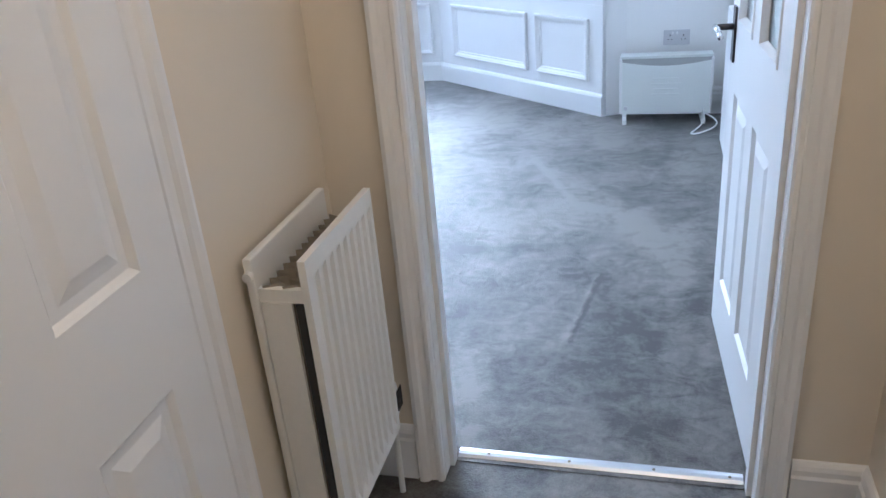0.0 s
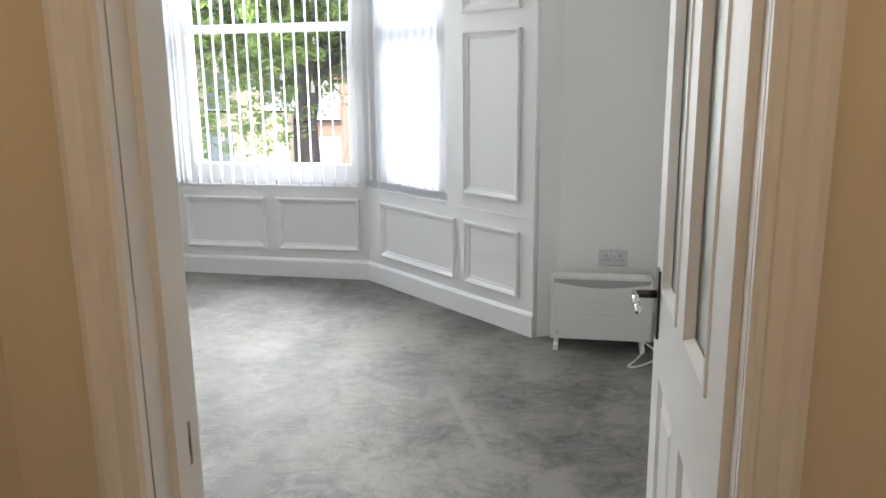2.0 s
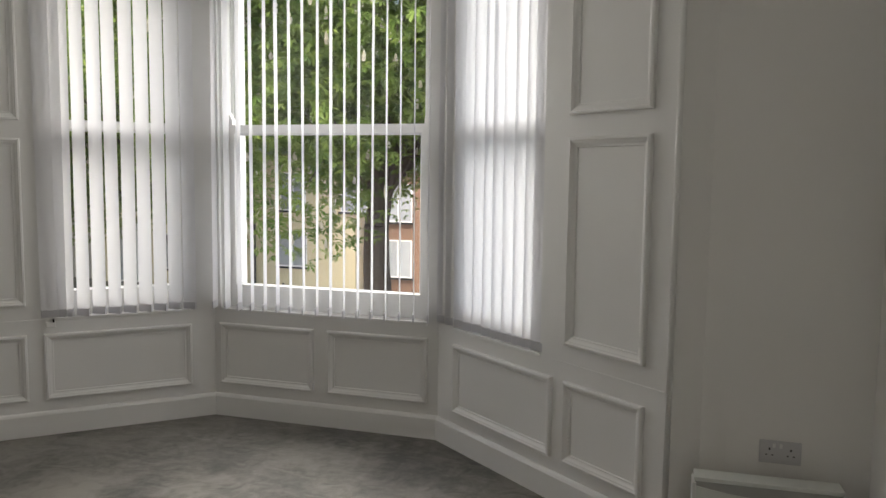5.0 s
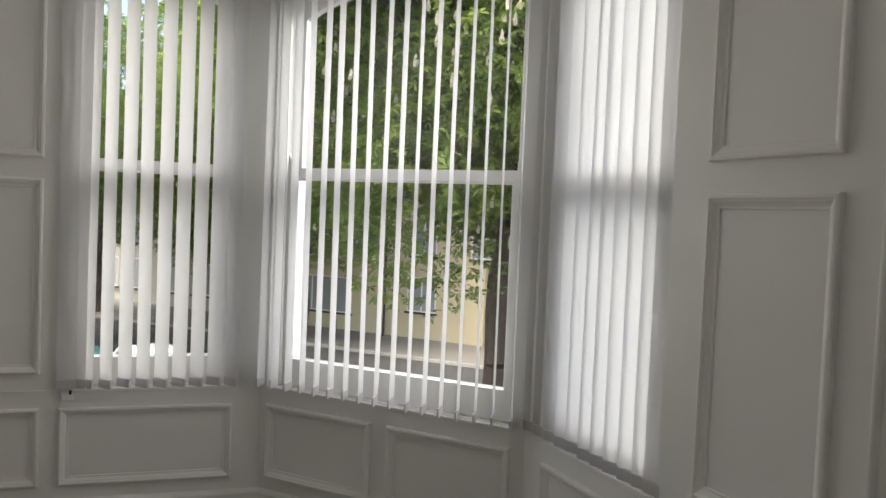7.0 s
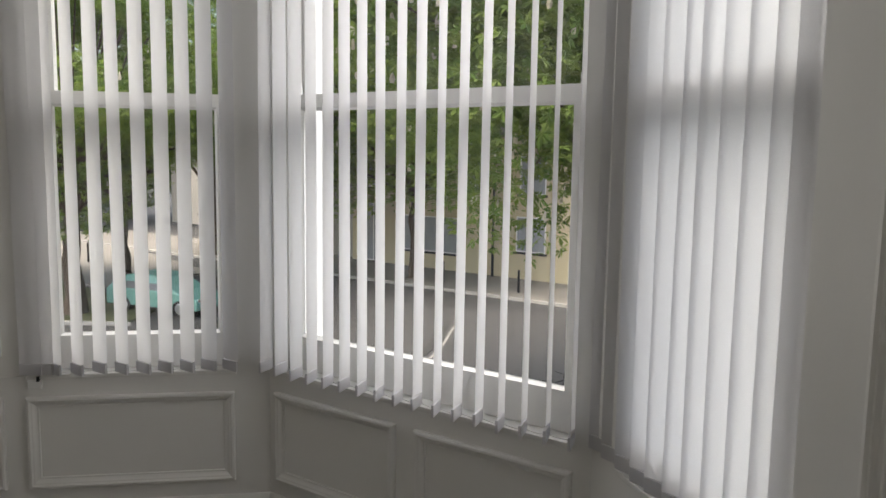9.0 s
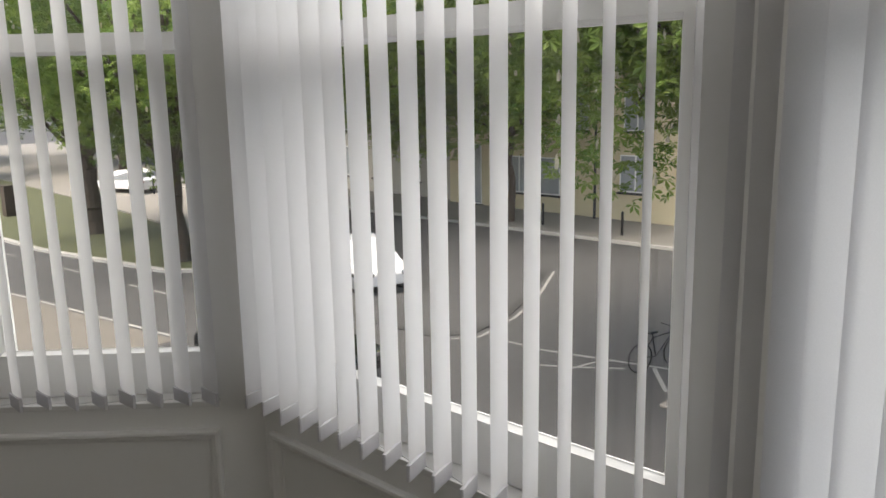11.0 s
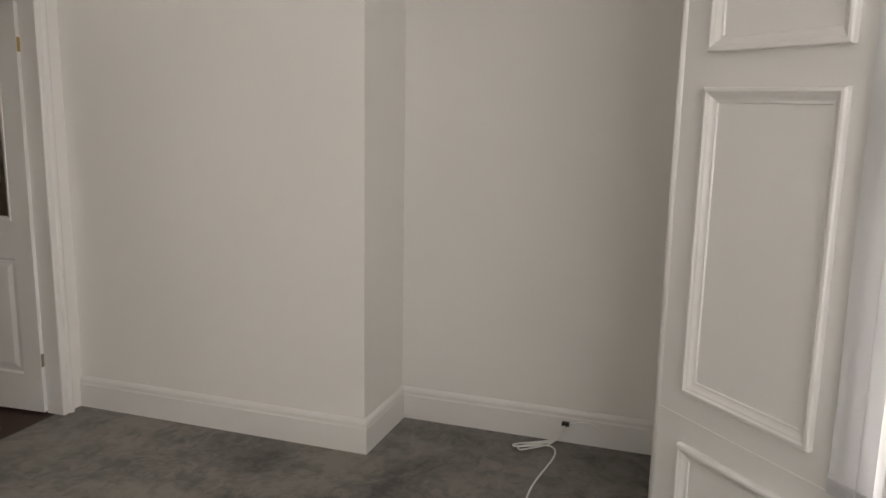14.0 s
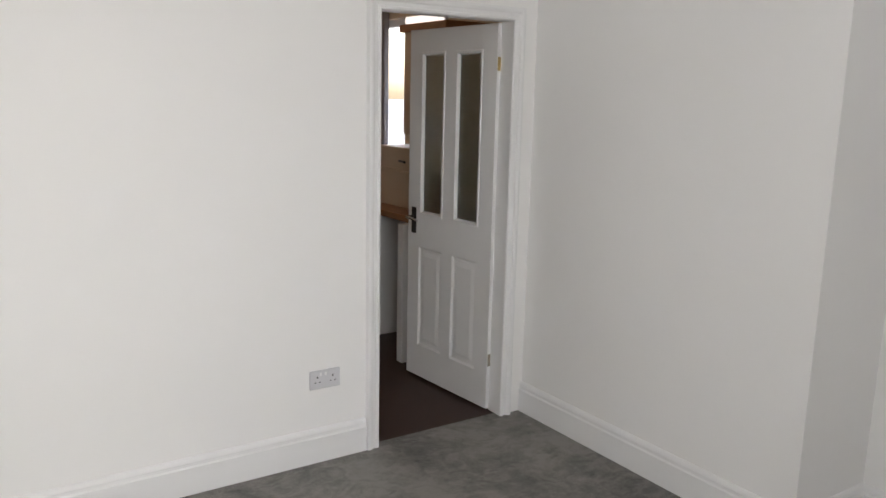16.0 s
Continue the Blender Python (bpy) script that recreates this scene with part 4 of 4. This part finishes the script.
CARRED = mat("red_car_paint", (0.4, 0.03, 0.03), 0.2, var=0.02)
RUBBER = mat("tyre_rubber", (0.015, 0.015, 0.015), 0.9)
IRON = mat("black_iron", (0.02, 0.02, 0.022), 0.5, 0.3)
G = -4.7
SPREAD = 1.26


def far(x, y):
    """The street plan is drawn small; this spreads it out from the bay."""
    return 1.2 + SPREAD * (x - 1.2), 2.75 + SPREAD * (y - 2.75)



ob = part("ground", boxes((-900, -900, G - 0.5, 900, 900, G)), ASPHALT)
tagged(ob, "grey asphalt street and junction", "road", kind="structure")


def flat(name, points, z0, z1, material, label, category):
    return tagged(part(name, prism([far(*p) for p in points], z0, z1), material), label, category, kind="structure")


flat("parking_strip", [(-70, 2.5), (-13.5, 6.2), (-13.5, 10.4), (-17.2, 9.95), (-24.7, 9.0), (-70, 6.2)], G + 0.0005, G + 0.006, BAYROAD, "worn beige parking surface beside the carriageway", "road")
flat("pavement_far", [(-40, 24.3), (-20, 24.85), (-7.4, 25.0), (30, 25.2), (30, 29), (-40, 29)], G, G + 0.11, PAVING, "pale paved footway before the cream houses", "pavement")
flat("kerb_far", [(-40, 24.15), (-20, 24.7), (-7.4, 24.85), (30, 25.05), (30, 25.2), (-7.4, 25.0), (-20, 24.85), (-40, 24.3)], G, G + 0.125, KERB, "grey stone kerb of the far footway", "kerb")
flat("grass_verge", [(-90, 11.0), (-26, 12.5), (-19.8, 13.5), (-18.2, 14.6), (-19.2, 16.2), (-34, 18.3), (-90, 23)], G, G + 0.1, GRASS, "mown grass verge under the trees", "grass")
flat("kerb_verge", [(-90, 10.8), (-26, 12.3), (-19.7, 13.3), (-18.0, 14.6), (-18.2, 14.6), (-19.8, 13.5), (-26, 12.5), (-90, 11.0)], G, G + 0.115, KERB, "stone kerb of the grass verge", "kerb")
flat("park_path", [(-90, 23.1), (-34, 18.4), (-24, 17.2), (-24, 22), (-90, 40)], G, G + 0.09, PAVING, "pale path beyond the verge", "pavement")
flat("tree_pit", [(-4.3, 13.6), (-3.1, 13.6), (-3.1, 14.8), (-4.3, 14.8)], G, G + 0.05, PAVING, "small paved surround of the chestnut tree", "pavement")
flat("kerb_corner", [(-14.5, 13.6), (-9.6, 13.9), (-9.0, 14.6), (-9.3, 16.2), (-10.0, 18.0), (-11.2, 20.3), (-11.35, 20.2), (-10.2, 17.9), (-9.5, 16.1), (-9.2, 14.7), (-9.7, 14.1), (-14.5, 13.8)], G, G + 0.02,
     mat("dark_kerb_edge", (0.03, 0.029, 0.028), 0.85, var=0.2, scale=4), "dark worn edge of the widened junction corner", "kerb")


def line(points, w):
    """A painted line along points."""
    bm = bmesh.new()
    points = [far(*p) for p in points]
    for (x0, y0), (x1, y1) in zip(points, points[1:]):
        d = Vector((x1 - x0, y1 - y0)).normalized() * w / 2
        vs = [bm.verts.new((x, y, G + 0.009)) for x, y in ((x0 + d.y, y0 - d.x), (x1 + d.y, y1 - d.x), (x1 - d.y, y1 + d.x), (x0 - d.y, y0 + d.x))]
        bm.faces.new(vs)
    ob = part("road_marking", bm, LINE)
    return tagged(ob, "worn white painted road line", "road marking", "road markings")


line([(-60, 7.0), (-24.7, 9.1), (-17.2, 10.05), (-13.6, 10.5)], 0.12)
line([(-23.3, 8.55), (-21.2, 9.05)], 0.12)
for i in range(6):
    line([(-40 + 4.2 * i, 10.4 + 0.33 * i), (-38.2 + 4.2 * i, 10.55 + 0.33 * i)], 0.1)
line([(-9.4, 13.75), (-8.8, 14.5), (-9.1, 16.1), (-9.8, 17.95), (-11.0, 20.3)], 0.09)
line([(-8.65, 14.64), (-7.3, 14.67), (-6.2, 14.94), (-4.9, 15.25)], 0.1)
line([(-7.1, 13.8), (-6.4, 14.2), (-5.6, 14.75)], 0.09)
line([(-6.42, 13.82), (-6.16, 14.8)], 0.08)
line([(-5.2, 15.1), (-4.5, 14.2)], 0.1)


def house(name, x0, x1, y0, depth, height, wall_mat, wins, label, roof=True):
    """A terraced house: walls, roof, windows with frame, panes and sill. wins: (x, z, w, h)."""
    h = thing(name, pose(x0, y0, G + 0.1), label, "house")
    w = x1 - x0
    part("wall", boxes((0, 0, 0, w, depth, height)), wall_mat, h)
    if roof:
        bm = bmesh.new()
        pts = [(-0.15, -0.3, height), (-0.15, depth + 0.3, height), (-0.15, depth / 2, height + 2.6)]
        a = [bm.verts.new(p) for p in pts]
        b = [bm.verts.new((w + 0.15, p[1], p[2])) for p in pts]
        bm.faces.new(a)
        bm.faces.new(b[::-1])
        for i in range(3):
            bm.faces.new((a[i], a[(i + 1) % 3], b[(i + 1) % 3], b[i]))
        part("roof", bm, SLATE, h)
    for x, z, ww, hh in wins:
        wn = part("window", boxes((x - 0.06, -0.03, z - 0.06, x, 0.02, z + hh + 0.06), (x + ww, -0.03, z - 0.06, x + ww + 0.06, 0.02, z + hh + 0.06), (x, -0.03, z + hh, x + ww, 0.02, z + hh + 0.06),
                                  (x, -0.03, z - 0.06, x + ww, 0.02, z), *[(x + ww * k / n - 0.035, -0.025, z, x + ww * k / n + 0.035, 0.01, z + hh) for n in (max(2, round(ww / 1.2)),) for k in range(1, n)]), SATIN, h)
        part("pane", boxes((x, -0.012, z, x + ww, -0.004, z + hh)), NETGLASS, wn)
        part("sill", boxes((x - 0.14, -0.14, z - 0.16, x + ww + 0.14, -0.001, z - 0.061)), IRON, wn)
    return h


def row_wins(w, floors, step=2.6, first=1.0):
    return [(first + step * i, z, 1.35, 1.75) for z in floors for i in range(int((w - first) / step))]


_front = [(0.9, 0.12, 1.35, 3.1), (3.6, 0.95, 3.7, 1.75), (10.75, 1.4, 1.5, 1.6)] + [(1.0 + 3.3 * i, 4.2, 1.3, 1.75) for i in range(5)]
house("terraced_house", -28.4, -13.5, 35.2, 9, 6.9, RENDER, _front, "cream rendered terraced house with dark sills")
house("terraced_house", -13.4, -2.0, 36.4, 9, 6.2, BRICKRED, row_wins(11.4, (0.95, 3.7)), "red brick two-storey terraced house")
house("terraced_house", -1.9, 9.5, 35.4, 9, 6.2, RENDER, row_wins(11.4, (0.95, 3.7)), "cream rendered two-storey terraced house")
house("terraced_house", -41.5, -28.5, 35.8, 9, 6.4, RENDER2, row_wins(13, (0.95, 3.8)), "white rendered two-storey house at the corner")
house("terraced_house", -54.5, -43.0, 42, 9, 6.2, RENDER2, row_wins(11.5, (0.95, 3.7)), "white rendered two-storey house beyond the verge")


def bollard(x, y):
    bm = bmesh.new()
    tube(bm, (0, 0, 0), (0, 0, 0.95), 0.06, 0.05)
    tube(bm, (0, 0, 0.95), (0, 0, 1.02), 0.07, 0.03)
    ob = part("bollard", bm, IRON)
    ob.matrix_basis = pose(*far(x, y), G + 0.1)
    return tagged(ob, "black iron bollard on the footway", "bollard", "bollards")


for _p in ((-15.4, 25.9), (-12.1, 25.8), (-8.8, 25.9), (-18.7, 25.9), (-30, 20.4), (-33, 21.0), (-36.5, 21.9)):
    bollard(*_p)
bm = bmesh.new()
tube(bm, (0, 0, 0), (0, 0, 6.5), 0.07, 0.045)
tube(bm, (0, 0, 6.5), (0, -0.9, 6.8), 0.04, 0.035)
box(bm, -0.12, -1.4, 6.72, 0.12, -0.85, 6.86)
lamp_post = part("street_lamp", bm, IRON)
lamp_post.matrix_basis = pose(-18.8, 34.8, G + 0.1)
tagged(lamp_post, "dark steel street lamp post on the far footway", "street lamp")
ob = part("cabinet_box", boxes((-44.4, 17.3, G + 0.1, -43.8, 17.8, G + 1.75), bevel=0.03), mat("brown_box_paint", (0.05, 0.035, 0.025), 0.6))
tagged(ob, "dark brown utility cabinet on the grass verge", "utility box")


def blob_points(rng, n, radius, squash):
    pts = []
    for _ in range(n):
        while True:
            v = Vector((rng.uniform(-1, 1), rng.uniform(-1, 1), rng.uniform(-1, 1)))
            if 0.25 < v.length < 1:
                break
        v = v.normalized() * (0.55 + 0.45 * rng.random())
        pts.append(Vector((v.x * radius, v.y * radius, v.z * radius * squash)))
    return pts


def tree(name, x, y, seed, trunk_h, crown_r, crown_z, squash, clumps, per, leaf, leaf_mat, flowers, label, trunk_r=0.3):
    """A chestnut: tapered trunk, limbs to each clump, a crown of five-fingered leaves, candles of blossom."""
    rng = random.Random(seed)
    trunk_h, crown_r, crown_z, trunk_r, per = trunk_h * 1.2, crown_r * 1.24, crown_z * 1.42, trunk_r * 1.2, int(per * 1.35)
    squash *= 1.12
    t = thing(name, pose(*far(x, y), G + 0.05), label, "tree")
    bm = bmesh.new()
    prev, r = Vector((0, 0, -0.1)), trunk_r * 1.35
    for i in range(1, 7):
        k = i / 6
        nxt = Vector((rng.uniform(-0.1, 0.1), rng.uniform(-0.1, 0.1), trunk_h * k))
        tube(bm, prev, nxt, r, trunk_r * (1.1 - 0.45 * k), 14)
        prev, r = nxt, trunk_r * (1.1 - 0.45 * k)
    centres = [Vector((0, 0, crown_z)) + p for p in blob_points(rng, clumps, crown_r, squash)]
    for c in centres:
        mid = prev.lerp(c, 0.5) + Vector((0, 0, 0.25 * crown_r * rng.random()))
        tube(bm, prev - Vector((0, 0, 0.3)), mid, 0.09 * trunk_r / 0.3, 0.05, 6)
        tube(bm, mid, c, 0.05, 0.012, 5)
    part("trunk", bm, BARK, t)
    verts, faces, fv, ff = [], [], [], []
    cr = crown_r * 0.33
    for c in centres:
        for p in blob_points(rng, per, cr * rng.uniform(0.7, 1.2), 0.75):
            o = c + p
            q = Euler((rng.gauss(0, 0.55), rng.gauss(0, 0.55), rng.uniform(0, 6.28))).to_matrix()
            L = leaf * rng.uniform(0.7, 1.2)
            k0 = len(verts)
            verts.append(o)
            idx = 0
            for f in range(5):
                a = (f - 2) * 0.95
                d, s = Vector((math.cos(a), math.sin(a), -0.12)), Vector((-math.sin(a), math.cos(a), 0))
                ln = L * (1.0 - 0.16 * abs(f - 2))
                verts += [o + q @ (d * ln * 0.65 + s * ln * 0.2), o + q @ (d * ln + Vector((0, 0, -0.15 * ln))), o + q @ (d * ln * 0.65 - s * ln * 0.2)]
                faces.append((k0, k0 + idx + 1, k0 + idx + 2, k0 + idx + 3))
                idx += 3
        for p in blob_points(rng, flowers, cr * 1.15, 0.75):
            o = c + p
            k0 = len(fv)
            hgt, rad = 0.22 * rng.uniform(0.6, 1.2), 0.042
            for lv in range(4):
                for s in range(6):
                    w = s * 1.047 + lv * 0.5
                    rr = rad * (0.75, 1.0, 0.7, 0.2)[lv] * rng.uniform(0.55, 1.5)
                    fv.append(o + Vector((rr * math.cos(w), rr * math.sin(w), hgt * lv / 3)))
            for lv in range(3):
                for s in range(6):
                    ff.append((k0 + lv * 6 + s, k0 + lv * 6 + (s + 1) % 6, k0 + lv * 6 + 6 + (s + 1) % 6, k0 + lv * 6 + 6 + s))
    me = bpy.data.meshes.new("crown")
    me.from_pydata([tuple(v) for v in verts], [], faces)
    me.materials.append(leaf_mat)
    crown = new("crown", me)
    crown.parent = t
    if fv:
        me = bpy.data.meshes.new("blossom")
        me.from_pydata([tuple(v) for v in fv], [], ff)
        me.materials.append(BLOSSOM)
        fl = new("blossom", me)
        fl.parent = t
        fl["label"] = "upright creamy blossom candles"
    return t


tree("chestnut_tree", -3.7, 14.2, 3, 4.9, 5.2, 7.9, 0.8, 112, 420, 0.22, LEAF, 20, "horse chestnut tree in flower close to the house", 0.33)
tree("chestnut_tree", -16.9, 25.9, 5, 3.6, 5.6, 7.4, 0.85, 72, 260, 0.24, LEAF, 5, "horse chestnut tree in flower before the cream houses", 0.15)
tree("chestnut_tree", -20.5, 14.4, 8, 3.2, 4.6, 6.9, 0.9, 48, 250, 0.24, LEAF, 4, "horse chestnut tree on the grass verge", 0.3)
tree("chestnut_tree", -27.6, 14.9, 11, 3.0, 4.2, 6.0, 0.8, 36, 200, 0.24, LEAF, 4, "horse chestnut tree on the grass verge", 0.42)
tree("street_tree", -46, 25, 13, 3.2, 5.0, 6.2, 0.85, 36, 180, 0.3, LEAF2, 0, "leafy tree along the far path", 0.4)
tree("street_tree", -55, 15, 14, 3.2, 5.5, 6.2, 0.85, 36, 160, 0.34, LEAF2, 0, "leafy tree along the street", 0.4)
tree("street_tree", -58, 27, 15, 3.2, 6.5, 6.8, 0.85, 36, 160, 0.36, LEAF2, 0, "leafy tree in the far park", 0.4)
tree("street_tree", -48, 34, 16, 3.2, 6.5, 6.8, 0.85, 36, 160, 0.36, LEAF2, 0, "leafy tree in the far park", 0.4)
tree("street_tree", -28, 25.5, 17, 3.0, 4.2, 6.2, 0.85, 32, 170, 0.26, LEAF, 2, "leafy tree near the corner house", 0.3)
tree("chestnut_tree", -22.4, 26.0, 21, 3.4, 5.6, 7.2, 0.9, 66, 240, 0.25, LEAF, 4, "horse chestnut tree before the cream houses", 0.16)
tree("chestnut_tree", -24, 18.2, 22, 3.0, 4.2, 6.0, 0.85, 34, 200, 0.24, LEAF, 3, "horse chestnut tree near the corner", 0.3)
tree("street_tree", -70, 20, 23, 3.2, 7.5, 6.0, 0.8, 36, 150, 0.4, LEAF2, 0, "leafy tree far along the street", 0.4)
tree("street_tree", -66, 36, 24, 3.2, 8, 6.0, 0.8, 36, 150, 0.42, LEAF2, 0, "leafy tree in the far park", 0.4)
tree("street_tree", -80, 6, 25, 3.2, 8, 6.0, 0.8, 36, 150, 0.42, LEAF2, 0, "leafy tree far along the street", 0.4)
tree("street_tree", 4.5, 26.3, 18, 3.2, 4.6, 6.5, 0.85, 34, 170, 0.26, LEAF, 3, "leafy tree on the far footway", 0.3)


def car(m, paint, label, L=4.2, W=1.75, H=1.47):
    """A hatchback: bevelled body, glazed cabin, wheels with rims, lights, plates."""
    c = thing("car", m, label, "car")
    prof = [(0, 0.28), (0, 0.62), (0.05, 0.72), (0.95, 0.92), (1.65, 1.38), (2.0, H), (3.1, H), (3.75, 1.3), (4.1, 0.95), (L, 0.85), (L, 0.28)]
    bm = bmesh.new()
    a, b = [[bm.verts.new((x, s * (W / 2 - 0.16 * max(0, (z - 0.9) / 0.55)), z)) for x, z in prof] for s in (-1, 1)]
    n = len(prof)
    for i in range(n):
        j = (i + 1) % n
        bm.faces.new((a[i], a[j], b[j], b[i]))
    bm.faces.new(a[::-1])
    bm.faces.new(b)
    body = part("body", bm, paint, c)
    bv = body.modifiers.new("soft", "BEVEL")
    bv.width, bv.segments, bv.limit_method = 0.06, 3, "ANGLE"
    for s in (-1, 1):
        bm = bmesh.new()
        y0, y1 = s * (W / 2 - 0.005), s * (W / 2 - 0.15)
        q = [(1.2, 0.93, y0), (3.75, 0.95, y0), (3.5, 1.33, y1), (1.8, 1.36, y1)]
        vs = [bm.verts.new((x, y + s * 0.012, z)) for x, z, y in q]
        us = [bm.verts.new((x, y - s * 0.02, z)) for x, z, y in q]
        for i in range(4):
            bm.faces.new((vs[i], vs[(i + 1) % 4], us[(i + 1) % 4], us[i]))
        bm.faces.new(vs)
        bm.faces.new(us[::-1])
        part("side_window", bm, DARKGLASS, c)
    for nm, q in (("windscreen", ((1.0, 0.93), (1.68, 1.38))), ("rear_window", ((3.78, 1.27), (4.08, 0.98)))):
        (xa, za), (xb, zb) = q
        bm = bmesh.new()
        d = Vector((-(zb - za), 0, xb - xa)).normalized() * 0.014
        lo = [bm.verts.new((x + d.x, s * 0.68, z + d.z)) for x, z in ((xa + 0.05, za + 0.03), (xb - 0.03, zb - 0.02)) for s in (-1, 1)]
        bm.faces.new((lo[0], lo[1], lo[3], lo[2]))
        ex = bmesh.ops.extrude_face_region(bm, geom=bm.faces[:])
        bmesh.ops.translate(bm, verts=[v for v in ex["geom"] if isinstance(v, bmesh.types.BMVert)], vec=-d * 2)
        part(nm, bm, DARKGLASS, c)
    for x in (0.78, 3.35):
        for s in (-1, 1):
            wbm = bmesh.new()
            tube(wbm, (x, s * (W / 2 - 0.2), 0.31), (x, s * (W / 2 + 0.012), 0.31), 0.31, n=24)
            wh = part("wheel", wbm, RUBBER, c)
            rb = bmesh.new()
            tube(rb, (x, s * (W / 2 + 0.0125), 0.31), (x, s * (W / 2 + 0.02), 0.31), 0.2, 0.18, 20)
            part("rim", rb, ALU, wh)
    for s in (-1, 1):
        part("headlight", boxes((-0.012, s * 0.62 - 0.16, 0.6, 0.06, s * 0.62 + 0.16, 0.72), bevel=0.02), CHROME, c)
        part("tail_light", boxes((L - 0.05, s * 0.72 - 0.1, 0.7, L + 0.012, s * 0.72 + 0.1, 0.86), bevel=0.02), CARRED, c)
    part("number_plate", boxes((-0.016, -0.26, 0.42, -0.002, 0.26, 0.53)), PLASTIC, c)
    part("number_plate", boxes((L + 0.002, -0.26, 0.5, L + 0.016, 0.26, 0.61)), PLASTIC, c)
    return c


car(pose(-10.9, 13.2, G, 0, 0, 192), CARBLACK, "black hatchback car parked at the roadside")
car(pose(-16.4, 19.1, G, 0, 0, 160), CARWHITE, "white hatchback car at the junction")
car(pose(-51, 26, G + 0.09, 0, 0, 15), CARWHITE, "white car parked beyond the verge")
car(pose(-22.3, 20.6, G, 0, 0, 195), CARGREEN, "pale green car parked at the far side")


def bicycle(m):
    b = thing("bicycle", m, "dark bicycle standing at the roadside", "bicycle")
    for x in (0, 1.02):
        bm = bmesh.new()
        n = 28
        for i in range(n):
            a0, a1 = 2 * math.pi * i / n, 2 * math.pi * (i + 1) / n
            tube(bm, (x + 0.33 * math.cos(a0), 0, 0.33 + 0.33 * math.sin(a0)), (x + 0.33 * math.cos(a1), 0, 0.33 + 0.33 * math.sin(a1)), 0.018, n=6)
        w = part("wheel", bm, RUBBER, b)
        bm = bmesh.new()
        for i in range(10):
            a0 = 2 * math.pi * i / 10
            tube(bm, (x, 0, 0.33), (x + 0.32 * math.cos(a0), 0, 0.33 + 0.32 * math.sin(a0)), 0.003, n=4)
        part("spokes", bm, STEELHINGE, w)
    bm = bmesh.new()
    for p, q in (((0, 0, 0.33), (0.45, 0, 0.3)), ((0.45, 0, 0.3), (0.33, 0, 0.85)), ((0.35, 0, 0.75), (0.88, 0, 0.8)), ((0.45, 0, 0.3), (0.86, 0, 0.72)), ((0.85, 0, 0.9), (1.02, 0, 0.33)), ((0, 0, 0.33), (0.35, 0, 0.75))):
        tube(bm, p, q, 0.016, n=8)
    part("frame_tubes", bm, IRON, b)
    part("saddle", boxes((0.2, -0.06, 0.85, 0.45, 0.06, 0.9), bevel=0.015), BLACK, b)
    part("handlebar", tube(bmesh.new(), (0.84, -0.28, 0.95), (0.84, 0.28, 0.95), 0.013), BLACK, b)
    return b


bicycle(pose(-7.0, 17.9, G, 0, 0, 70))
